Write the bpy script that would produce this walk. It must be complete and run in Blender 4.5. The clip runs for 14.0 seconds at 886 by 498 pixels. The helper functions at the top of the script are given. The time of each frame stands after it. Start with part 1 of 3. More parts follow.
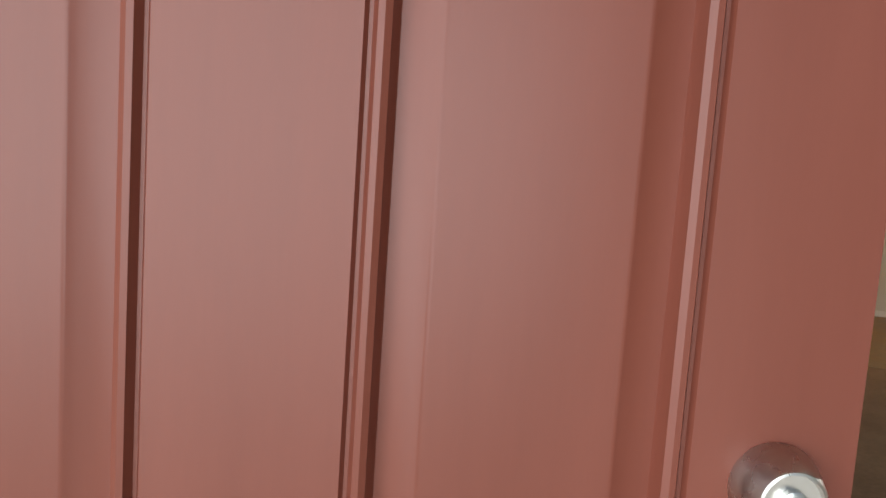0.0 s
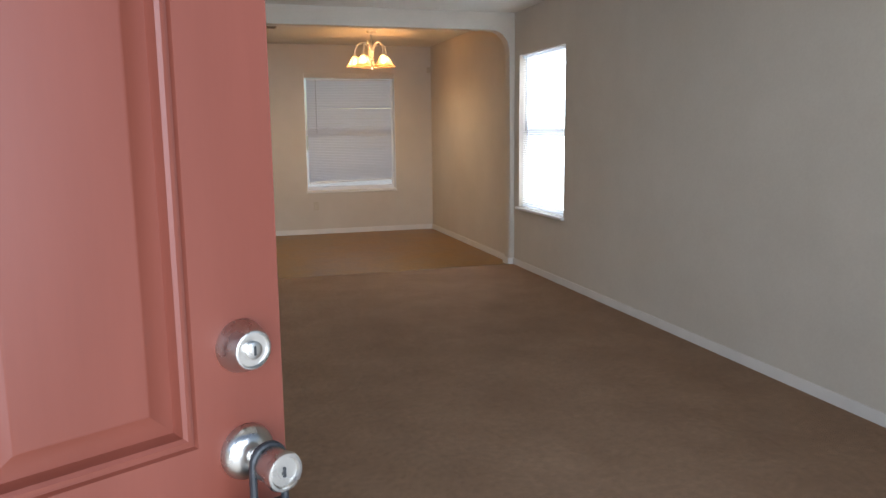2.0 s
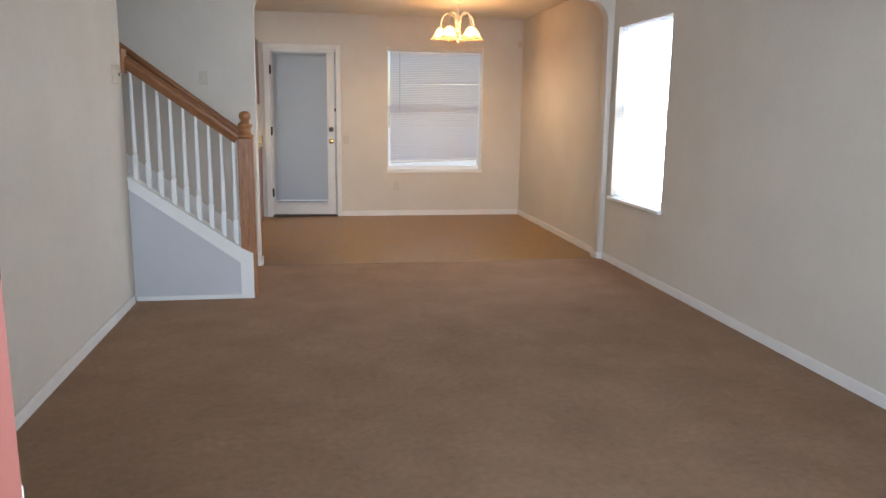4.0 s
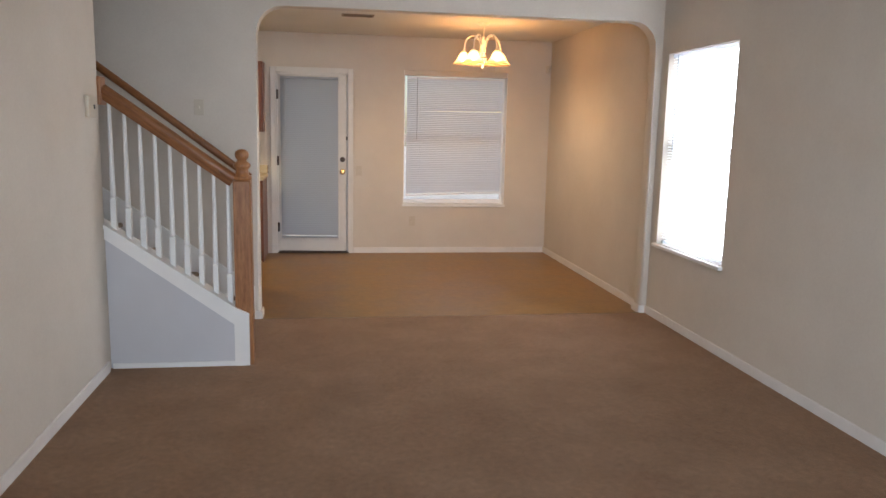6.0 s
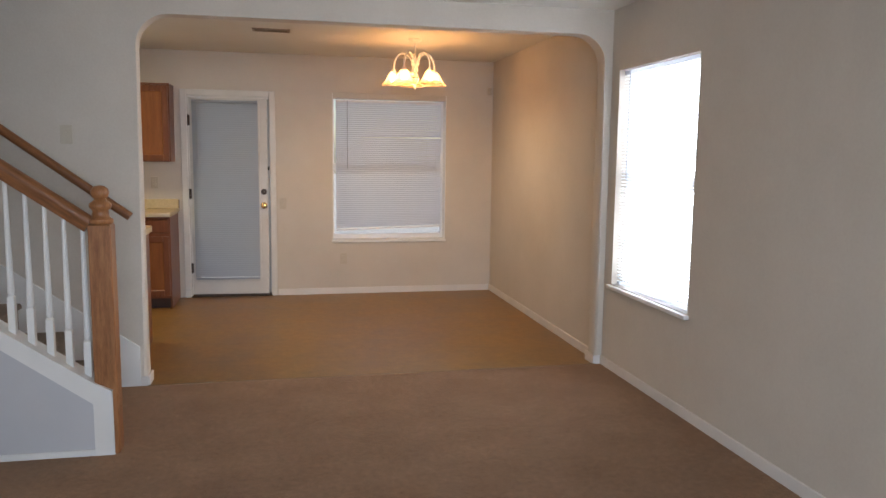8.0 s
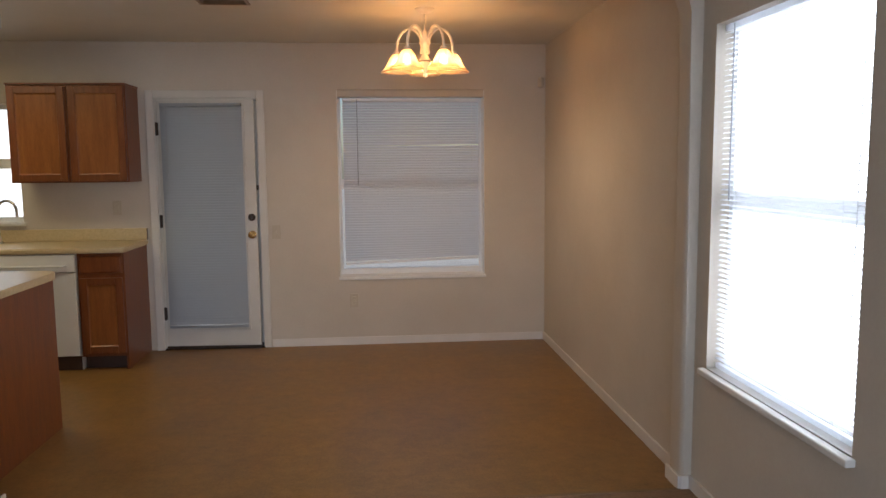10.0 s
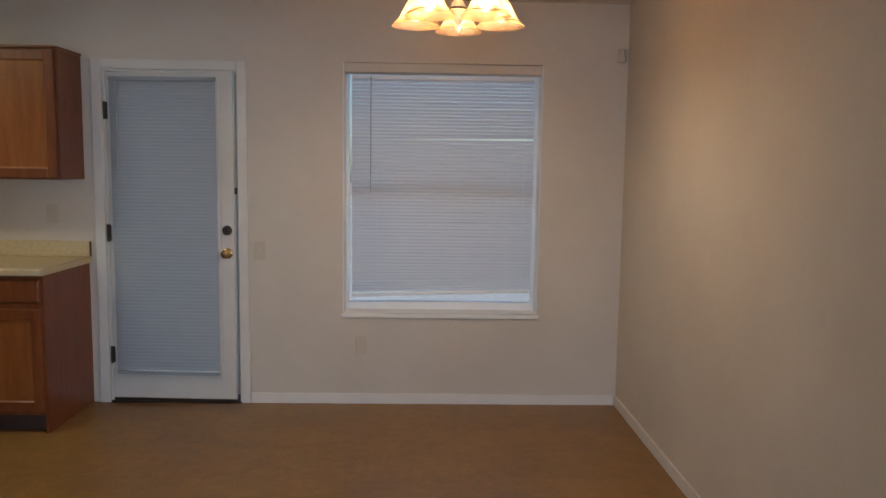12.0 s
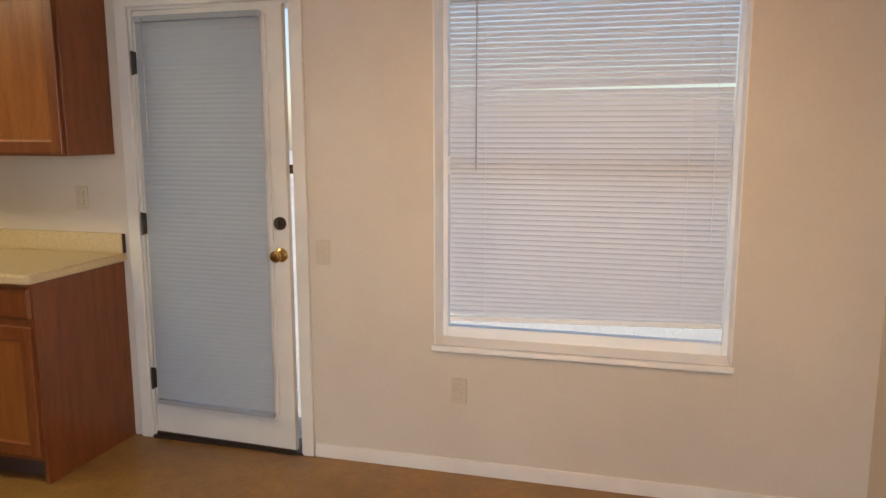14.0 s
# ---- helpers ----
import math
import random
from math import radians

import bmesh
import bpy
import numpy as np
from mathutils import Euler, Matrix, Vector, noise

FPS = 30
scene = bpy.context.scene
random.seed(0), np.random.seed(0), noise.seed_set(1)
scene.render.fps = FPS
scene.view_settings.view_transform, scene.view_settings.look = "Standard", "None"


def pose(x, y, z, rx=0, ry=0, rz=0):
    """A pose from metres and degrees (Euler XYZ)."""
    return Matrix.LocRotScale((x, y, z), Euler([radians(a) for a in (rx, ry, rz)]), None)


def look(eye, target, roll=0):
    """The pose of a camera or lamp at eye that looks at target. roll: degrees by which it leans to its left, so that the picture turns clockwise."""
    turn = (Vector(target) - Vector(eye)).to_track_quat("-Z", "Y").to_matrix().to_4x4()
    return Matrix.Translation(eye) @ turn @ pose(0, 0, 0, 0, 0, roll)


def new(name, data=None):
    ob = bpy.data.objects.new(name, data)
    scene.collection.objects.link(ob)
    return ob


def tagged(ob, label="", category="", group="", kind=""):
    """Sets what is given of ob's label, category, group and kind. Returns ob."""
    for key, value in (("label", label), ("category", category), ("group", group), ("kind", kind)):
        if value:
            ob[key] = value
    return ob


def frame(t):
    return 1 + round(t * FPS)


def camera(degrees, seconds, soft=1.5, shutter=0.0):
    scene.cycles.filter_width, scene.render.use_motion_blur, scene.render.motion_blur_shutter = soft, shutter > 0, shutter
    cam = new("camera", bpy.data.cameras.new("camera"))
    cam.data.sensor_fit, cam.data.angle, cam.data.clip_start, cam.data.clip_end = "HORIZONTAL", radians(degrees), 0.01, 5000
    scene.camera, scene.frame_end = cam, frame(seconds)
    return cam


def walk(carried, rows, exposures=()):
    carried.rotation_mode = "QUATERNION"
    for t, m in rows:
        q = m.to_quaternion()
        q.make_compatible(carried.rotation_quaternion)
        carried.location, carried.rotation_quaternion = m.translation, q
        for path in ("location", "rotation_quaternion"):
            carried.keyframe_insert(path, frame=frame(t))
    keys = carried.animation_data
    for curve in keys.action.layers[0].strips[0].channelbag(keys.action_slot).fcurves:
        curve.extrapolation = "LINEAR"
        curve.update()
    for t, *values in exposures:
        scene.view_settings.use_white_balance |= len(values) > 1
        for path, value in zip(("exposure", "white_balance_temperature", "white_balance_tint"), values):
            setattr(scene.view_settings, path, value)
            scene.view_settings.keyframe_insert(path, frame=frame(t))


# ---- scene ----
# ---------- camera ----------
cam = camera(61.2, 14.0, soft=1.5)
PATH = [
    (0.0, look((-0.400, -1.709, 1.303), (-1.304, 0.063, 1.094), 3.9)),
    (0.5, look((-0.602, -1.711, 1.272), (-0.537, 0.274, 1.038), 3.9)),
    (1.0, look((-0.571, -1.767, 1.294), (-0.270, 0.181, 0.953), 3.5)),
    (1.5, look((-0.540, -1.909, 1.337), (-0.039, -0.009, 0.966), 1.6)),
    (2.0, look((-0.430, -2.073, 1.353), (0.133, -0.179, 1.041), -0.6)),
    (2.5, look((-0.268, -2.151, 1.336), (0.234, -0.238, 1.037), -0.7)),
    (3.0, look((-0.142, -2.038, 1.290), (0.282, -0.111, 0.960), -1.4)),
    (3.5, look((-0.109, -1.777, 1.334), (0.259, 0.155, 0.973), -0.6)),
    (4.0, look((-0.177, -1.549, 1.350), (0.147, 0.390, 0.983), 0.7)),
    (4.2, look((-0.155, -1.576, 1.333), (0.131, 0.370, 0.973), 0.8)),
    (6.3, look((-0.159, -0.645, 1.489), (0.149, 1.305, 1.170), 1.5)),
    (6.5, look((-0.138, -0.616, 1.492), (0.198, 1.330, 1.171), 1.2)),
    (7.0, look((-0.009, -0.533, 1.498), (0.372, 1.405, 1.186), 0.8)),
    (7.5, look((0.092, -0.314, 1.491), (0.503, 1.623, 1.208), 0.7)),
    (8.0, look((0.183, 0.035, 1.486), (0.598, 1.976, 1.236), 0.7)),
    (8.2, look((0.257, 0.187, 1.485), (0.653, 2.133, 1.246), 0.3)),
    (10.3, look((1.032, 2.052, 1.498), (1.193, 4.033, 1.276), -0.2)),
    (10.5, look((1.044, 2.240, 1.524), (1.197, 4.220, 1.294), -0.0)),
    (11.0, look((1.114, 2.590, 1.473), (1.247, 4.574, 1.260), 0.0)),
    (11.5, look((1.120, 2.990, 1.466), (1.231, 4.976, 1.253), 0.1)),
    (12.0, look((1.193, 3.380, 1.480), (1.243, 5.368, 1.266), 0.8)),
    (12.5, look((1.248, 3.782, 1.459), (1.217, 5.770, 1.245), 0.7)),
    (13.0, look((1.396, 4.194, 1.454), (1.204, 6.172, 1.229), 0.6)),
    (13.5, look((1.443, 4.550, 1.498), (1.119, 6.505, 1.229), 0.8)),
    (14.0, look((1.556, 4.969, 1.495), (1.037, 6.875, 1.181), -0.1)),
]
EXPOSURES = [(0.0, -0.7, 7300, 8), (0.5, -0.62, 7900, 8), (1.0, -0.75, 6800, 11), (1.5, -0.55, 6500, 11), (2.0, -0.35, 6350, 11), (3.0, -0.1, 6450, 11), (3.5, 0.08, 6150, 10),
             (4.0, 0.35, 6050, 10), (6.5, 0.13, 6500, 14), (7.5, 0.23, 6400, 13), (8.0, 0.0, 6350, 13), (10.5, -0.65, 6300, 13), (11.0, -0.7, 6300, 14), (11.5, -0.7, 6100, 11), (12.0, -0.5, 5600, 9),
             (12.5, -0.44, 5700, 10), (13.0, -0.34, 5850, 10), (13.5, -0.04, 6150, 10), (14.0, 0.25, 6600, 12)]
walk(cam, PATH, EXPOSURES)

# ---------- light ----------
sky = bpy.data.worlds.new("sky")
scene.world = sky
sky.use_nodes = True
sky_tex = sky.node_tree.nodes.new("ShaderNodeTexSky")
sky_tex.sky_type = "NISHITA"
sky_tex.sun_disc = False
sky_tex.sun_elevation = radians(46)
sky_tex.sun_rotation = radians(-97)
sky.node_tree.links.new(sky_tex.outputs[0], sky.node_tree.nodes["Background"].inputs[0])
sky.node_tree.nodes["Background"].inputs[1].default_value = 0.15


def lamp(name, kind, place, target, power, colour, **settings):
    data = bpy.data.lights.new(name, kind)
    data.energy, data.color = power, colour
    for key, value in settings.items():
        if key == "size":
            data.shape = "RECTANGLE"
            data.size, data.size_y = value
        if key == "radius":
            data.shadow_soft_size = value
        if key == "angle":
            data.angle = radians(value)
    ob = new(name, data)
    ob.matrix_world = look(place, target)
    return ob


lamp("sun", "SUN", (-8, -1, 8.5), (0, 0, 0), 5.0, (1.0, 0.90, 0.76), angle=0.5)
lamp("window_daylight", "AREA", (2.80, 4.8, 1.35), (0, 4.8, 1.35), 165, (0.88, 0.94, 1.0), size=(3.0, 2.2))
lamp("entrance_daylight", "AREA", (-0.1, -5.2, 1.8), (0.8, 8, 1.6), 745, (0.72, 0.85, 1.0), size=(6.0, 3.3))
lamp("kitchen_window_daylight", "AREA", (-2.25, 8.3, 1.55), (-2.25, 0, 1.0), 5.0, (0.95, 0.97, 1.0), size=(0.85, 0.95))


# ---------- materials ----------
def material(name, colour, rough=0.6, metal=0.0, second=None, scale=6.0, stretch=(1, 1, 1), fine=0.0, bump=0.0, bump_scale=200.0, bump_size=0.002,
             gloss=0.5, wear=0.0, sheen=0.0, mottle=0.0, mottle_scale=12.0):
    """Principled surface: colour drifts to second at a large scale, fine grain on top, and relief."""
    m = bpy.data.materials.new(name)
    m.use_nodes = True
    t = m.node_tree
    n, l = t.nodes, t.links
    b = n["Principled BSDF"]
    b.inputs["Roughness"].default_value, b.inputs["Metallic"].default_value = rough, metal
    b.inputs["Specular IOR Level"].default_value = gloss
    if sheen:
        b.inputs["Sheen Weight"].default_value = sheen
        b.inputs["Sheen Roughness"].default_value = 0.6
    co = n.new("ShaderNodeTexCoord")
    mp = n.new("ShaderNodeMapping")
    mp.inputs["Scale"].default_value = stretch
    l.new(co.outputs["Object"], mp.inputs["Vector"])
    second = second or tuple(c * 0.86 for c in colour)
    big = n.new("ShaderNodeTexNoise")
    big.inputs["Scale"].default_value, big.inputs["Detail"].default_value, big.inputs["Roughness"].default_value = scale, 5, 0.6
    l.new(mp.outputs[0], big.inputs["Vector"])
    ramp = n.new("ShaderNodeValToRGB")
    ramp.color_ramp.elements[0].position, ramp.color_ramp.elements[1].position = 0.32, 0.68
    ramp.color_ramp.elements[0].color, ramp.color_ramp.elements[1].color = (*second, 1), (*colour, 1)
    l.new(big.outputs[0], ramp.inputs[0])
    out = ramp.outputs[0]
    if mottle:
        spots = n.new("ShaderNodeTexNoise")
        spots.inputs["Scale"].default_value, spots.inputs["Detail"].default_value, spots.inputs["Roughness"].default_value = mottle_scale, 6, 0.68
        l.new(mp.outputs[0], spots.inputs["Vector"])
        span = n.new("ShaderNodeMapRange")
        span.inputs["From Min"].default_value, span.inputs["From Max"].default_value = 0.3, 0.7
        span.inputs["To Min"].default_value, span.inputs["To Max"].default_value = 1 - mottle, 1 + mottle
        l.new(spots.outputs[0], span.inputs["Value"])
        blend = n.new("ShaderNodeMix")
        blend.data_type, blend.blend_type = "RGBA", "MULTIPLY"
        blend.inputs["Factor"].default_value = 1.0
        l.new(out, blend.inputs["A"])
        l.new(span.outputs[0], blend.inputs["B"])
        out = blend.outputs["Result"]
    small = n.new("ShaderNodeTexNoise")
    small.inputs["Scale"].default_value, small.inputs["Detail"].default_value = bump_scale, 3
    l.new(mp.outputs[0], small.inputs["Vector"])
    if fine:
        mix = n.new("ShaderNodeMix")
        mix.data_type, mix.blend_type = "RGBA", "OVERLAY"
        mix.inputs["Factor"].default_value = fine
        l.new(out, mix.inputs["A"])
        l.new(small.outputs[0], mix.inputs["B"])
        out = mix.outputs["Result"]
    if wear:
        rr = n.new("ShaderNodeMapRange")
        rr.inputs["To Min"].default_value, rr.inputs["To Max"].default_value = max(0.03, rough - wear), min(1, rough + wear)
        l.new(big.outputs[0], rr.inputs["Value"])
        l.new(rr.outputs[0], b.inputs["Roughness"])
    l.new(out, b.inputs["Base Color"])
    if bump:
        bp = n.new("ShaderNodeBump")
        bp.inputs["Strength"].default_value, bp.inputs["Distance"].default_value = bump, bump_size
        l.new(small.outputs[0], bp.inputs["Height"])
        l.new(bp.outputs[0], b.inputs["Normal"])
    return m


def thin_sheet(name, colour, through_share):
    """White vinyl or frosted glass that lets part of the light through."""
    m = bpy.data.materials.new(name)
    m.use_nodes = True
    n, l = m.node_tree.nodes, m.node_tree.links
    b = n["Principled BSDF"]
    b.inputs["Base Color"].default_value = (*colour, 1)
    b.inputs["Roughness"].default_value = 0.45
    tr = n.new("ShaderNodeBsdfTranslucent")
    tr.inputs[0].default_value = (*colour, 1)
    mx = n.new("ShaderNodeMixShader")
    mx.inputs[0].default_value = through_share
    l.new(b.outputs[0], mx.inputs[1])
    l.new(tr.outputs[0], mx.inputs[2])
    l.new(mx.outputs[0], n["Material Output"].inputs[0])
    return m


def shade_glass(name):
    """Thin frosted glass: part of the light goes straight through, part is scattered warm."""
    m = bpy.data.materials.new(name)
    m.use_nodes = True
    n, l = m.node_tree.nodes, m.node_tree.links
    b = n["Principled BSDF"]
    b.inputs["Base Color"].default_value = (0.80, 0.67, 0.50, 1)
    b.inputs["Roughness"].default_value = 0.25
    tr = n.new("ShaderNodeBsdfTranslucent")
    tr.inputs[0].default_value = (0.72, 0.52, 0.31, 1)
    cl = n.new("ShaderNodeBsdfTransparent")
    cl.inputs[0].default_value = (1.0, 0.88, 0.70, 1)
    grain = n.new("ShaderNodeTexNoise")
    grain.inputs["Scale"].default_value = 55
    share = n.new("ShaderNodeMapRange")
    share.inputs["To Min"].default_value, share.inputs["To Max"].default_value = 0.36, 0.66
    l.new(grain.outputs[0], share.inputs["Value"])
    one, two = n.new("ShaderNodeMixShader"), n.new("ShaderNodeMixShader")
    one.inputs[0].default_value = 0.82
    l.new(b.outputs[0], one.inputs[1])
    l.new(tr.outputs[0], one.inputs[2])
    l.new(share.outputs[0], two.inputs[0])
    l.new(one.outputs[0], two.inputs[1])
    l.new(cl.outputs[0], two.inputs[2])
    l.new(two.outputs[0], n["Material Output"].inputs[0])
    return m


def clear_glass(name):
    m = bpy.data.materials.new(name)
    m.use_nodes = True
    b = m.node_tree.nodes["Principled BSDF"]
    b.inputs["Base Color"].default_value = (0.96, 0.98, 0.98, 1)
    b.inputs["Roughness"].default_value, b.inputs["Transmission Weight"].default_value = 0.0, 1.0
    b.inputs["IOR"].default_value = 1.02
    return m


def glowing(name, colour, strength):
    m = bpy.data.materials.new(name)
    m.use_nodes = True
    b = m.node_tree.nodes["Principled BSDF"]
    b.inputs["Emission Color"].default_value = (*colour, 1)
    b.inputs["Emission Strength"].default_value = strength
    return m


def sheet_floor():
    """Brown sheet vinyl printed with faint squares."""
    m = material("sheet_vinyl", (0.298, 0.160, 0.047), 0.38, second=(0.210, 0.110, 0.030), scale=3.2, mottle=0.16, mottle_scale=14.0, fine=0.25, bump=0.05, bump_scale=90, wear=0.1)
    n, l = m.node_tree.nodes, m.node_tree.links
    b = n["Principled BSDF"]
    co = n.new("ShaderNodeTexCoord")
    br = n.new("ShaderNodeTexBrick")
    br.offset = 0.0
    br.inputs["Scale"].default_value = 1.0
    br.inputs["Brick Width"].default_value = br.inputs["Row Height"].default_value = 0.2286
    br.inputs["Mortar Size"].default_value = 0.0035
    br.inputs["Mortar Smooth"].default_value = 0.6
    br.inputs["Color1"].default_value, br.inputs["Color2"].default_value = (1, 1, 1, 1), (0.95, 0.95, 0.95, 1)
    br.inputs["Mortar"].default_value = (0.92, 0.92, 0.91, 1)
    l.new(co.outputs["Object"], br.inputs["Vector"])
    old = b.inputs["Base Color"].links[0].from_socket
    mx = n.new("ShaderNodeMix")
    mx.data_type, mx.blend_type = "RGBA", "MULTIPLY"
    mx.inputs["Factor"].default_value = 1.0
    l.new(old, mx.inputs["A"])
    l.new(br.outputs["Color"], mx.inputs["B"])
    l.new(mx.outputs["Result"], b.inputs["Base Color"])
    return m


WALL = material("beige_wall_paint", (0.60, 0.533, 0.451), 0.72, second=(0.555, 0.490, 0.410), scale=1.6, mottle=0.02, mottle_scale=3.5, fine=0.06, bump=0.22, bump_scale=75, bump_size=0.003)
CEIL = material("ceiling_paint", (0.72, 0.68, 0.60), 0.85, second=(0.67, 0.63, 0.55), scale=1.5, bump=0.35, bump_scale=60, bump_size=0.004)
# baseboards: off-white, a little darker and warmer than the trim
BASE = material("off_white_baseboard_paint", (0.74, 0.69, 0.64), 0.45, second=(0.67, 0.62, 0.57), scale=4, bump=0.04, bump_scale=60)
TRIM = material("white_trim_paint", (0.80, 0.78, 0.74), 0.38, second=(0.73, 0.71, 0.67), scale=3, bump=0.04, bump_scale=60, wear=0.08)
# back door and casing: off-white, a step darker than the trim
DOOR_PAINT = material("off_white_door_paint", (0.67, 0.64, 0.585), 0.42, second=(0.60, 0.57, 0.52), scale=3, bump=0.04, bump_scale=60, wear=0.08)
CARPET = material("brown_carpet", (0.43, 0.258, 0.150), 1.0, second=(0.345, 0.196, 0.108), scale=2.6, mottle=0.17, mottle_scale=30.0, fine=0.85, bump=1.0, bump_scale=420, bump_size=0.012, gloss=0.05, sheen=0.12)
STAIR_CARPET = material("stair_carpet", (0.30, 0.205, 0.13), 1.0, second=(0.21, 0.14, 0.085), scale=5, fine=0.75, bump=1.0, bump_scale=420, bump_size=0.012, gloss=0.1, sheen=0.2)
VINYL = sheet_floor()
RED = material("red_door_paint", (0.168, 0.044, 0.028), 0.40, second=(0.145, 0.037, 0.023), scale=2.2, fine=0.03, bump=0.05, bump_scale=55, stretch=(4, 4, 0.5), bump_size=0.001, wear=0.07, gloss=0.32)
CHROME = material("satin_nickel", (0.60, 0.58, 0.55), 0.28, 1.0, second=(0.52, 0.50, 0.47), scale=20, wear=0.08)
BRASS = material("polished_brass", (0.68, 0.48, 0.20), 0.22, 1.0, second=(0.55, 0.36, 0.13), scale=30, wear=0.08)
BRONZE = material("dark_bronze", (0.075, 0.055, 0.042), 0.42, 0.8, scale=25)
BLACK = material("black_plastic", (0.022, 0.024, 0.028), 0.42, second=(0.014, 0.015, 0.018), scale=30, bump=0.15, bump_scale=300, wear=0.1)
OAK = material("stained_oak", (0.36, 0.155, 0.055), 0.36, second=(0.22, 0.082, 0.027), scale=7, stretch=(9, 9, 1.0), fine=0.35, bump=0.10, bump_scale=45, wear=0.08)
OAK_RAIL = material("stained_oak_rail", (0.28, 0.112, 0.038), 0.34, second=(0.155, 0.056, 0.018), scale=7, stretch=(1.0, 9, 9), fine=0.35, bump=0.10, bump_scale=45, wear=0.08)
CABINET = material("reddish_cabinet_wood", (0.200, 0.060, 0.016), 0.34, second=(0.14, 0.038, 0.010), scale=5, stretch=(6, 6, 0.7), fine=0.30, bump=0.06, bump_scale=40, wear=0.08)
CABINET_FIELD = material("golden_cabinet_panel", (0.285, 0.098, 0.023), 0.33, second=(0.20, 0.061, 0.014), scale=4, stretch=(6, 6, 0.6), fine=0.30, bump=0.06, bump_scale=40, wear=0.08)
COUNTER = material("tan_laminate", (0.58, 0.46, 0.27), 0.34, second=(0.50, 0.385, 0.215), scale=60, fine=0.16, bump=0.02, bump_scale=260)
APPLIANCE = material("white_enamel", (0.76, 0.76, 0.74), 0.25, second=(0.71, 0.71, 0.69), scale=4)
TOE = material("dark_toe_kick", (0.060, 0.030, 0.020), 0.7, scale=8)
SLAT = thin_sheet("white_vinyl_slat", (0.70, 0.73, 0.79), 0.33)
# lit copy of the slats: daylight glare put into colour and translucency
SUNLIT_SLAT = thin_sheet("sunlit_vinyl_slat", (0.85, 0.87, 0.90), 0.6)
# dim copy of the white slats: the door blind's shade is in the colour
DOOR_SLAT = thin_sheet("dimmed_white_slat", (0.40, 0.425, 0.455), 0.28)
SHADE = shade_glass("frosted_shade_glass")
BULB = glowing("lit_bulb", (1.0, 0.78, 0.50), 40.0)
LAMP_METAL = material("cream_lamp_metal", (0.80, 0.74, 0.64), 0.35, 0.0, second=(0.72, 0.64, 0.52), scale=30)
GLASS = clear_glass("window_glass")
VINYL_FRAME = material("white_vinyl_frame", (0.82, 0.83, 0.84), 0.35, second=(0.77, 0.78, 0.79), scale=5)
PLATE = material("ivory_plate", (0.54, 0.47, 0.36), 0.35, second=(0.50, 0.43, 0.33), scale=30)
CONCRETE = material("concrete", (0.56, 0.55, 0.53), 0.9, second=(0.47, 0.46, 0.44), scale=2, fine=0.4, bump=0.4, bump_scale=120)
GRAVEL = material("pale_gravel", (0.52, 0.52, 0.52), 0.95, second=(0.42, 0.42, 0.41), scale=0.6, fine=0.6, bump=0.8, bump_scale=60, bump_size=0.03)
STUCCO = material("outer_stucco", (0.55, 0.49, 0.40), 0.9, second=(0.49, 0.43, 0.35), scale=2, bump=0.5, bump_scale=90)


# ---------- mesh helpers ----------
def part(name, bm, mat, parent=None, label="", m=None):
    """Links a bmesh as one mesh object, under a parent where there is one."""
    me = bpy.data.meshes.new(name)
    bmesh.ops.recalc_face_normals(bm, faces=bm.faces)
    bm.to_mesh(me)
    bm.free()
    me.materials.append(mat)
    ob = new(name, me)
    if parent is not None:
        ob.parent = parent
    if m is not None:
        ob.matrix_basis = m
    if label:
        ob["label"] = label
    return ob


def again(ob, parent, m, name=None):
    """Another object on the same mesh."""
    o = new(name or ob.name.split(".")[0], ob.data)
    o.parent = parent
    o.matrix_basis = m
    if "label" in ob:
        o["label"] = ob["label"]
    return o


def holder(name, m=None):
    ob = new(name)
    if m is not None:
        ob.matrix_basis = m
    return ob


def smooth(ob, angle=35):
    for p in ob.data.polygons:
        p.use_smooth = True
    ob.data.set_sharp_from_angle(angle=radians(angle))
    return ob


def add_box(bm, x0, x1, y0, y1, z0, z1, bevel=0.0, segments=2):
    vs = bmesh.ops.create_cube(bm, size=1.0)["verts"]
    for v in vs:
        v.co = Vector(((x0 + x1) / 2 + v.co.x * (x1 - x0), (y0 + y1) / 2 + v.co.y * (y1 - y0), (z0 + z1) / 2 + v.co.z * (z1 - z0)))
    if bevel:
        es = list({e for v in vs for e in v.link_edges})
        bmesh.ops.bevel(bm, geom=es, offset=bevel, segments=segments, profile=0.5, affect="EDGES")
    return bm


def boxes(*specs, bevel=0.0):
    bm = bmesh.new()
    for s in specs:
        add_box(bm, *s, bevel=bevel)
    return bm


def turned(profile, steps=24, axis="z"):
    """A lathe: profile of (radius, height)."""
    bm = bmesh.new()
    rings = []
    for r, h in profile:
        ring = []
        for i in range(steps):
            a = 2 * math.pi * i / steps
            p = (r * math.cos(a), r * math.sin(a), h)
            if axis == "y":
                p = (p[0], -h, p[1])
            ring.append(bm.verts.new(p))
        rings.append(ring)
    for a, b in zip(rings, rings[1:]):
        for i in range(steps):
            bm.faces.new((a[i], a[(i + 1) % steps], b[(i + 1) % steps], b[i]))
    if profile[0][0] > 1e-5:
        bm.faces.new(rings[0][::-1])
    if profile[-1][0] > 1e-5:
        bm.faces.new(rings[-1])
    bmesh.ops.remove_doubles(bm, verts=bm.verts, dist=1e-6)
    return bm


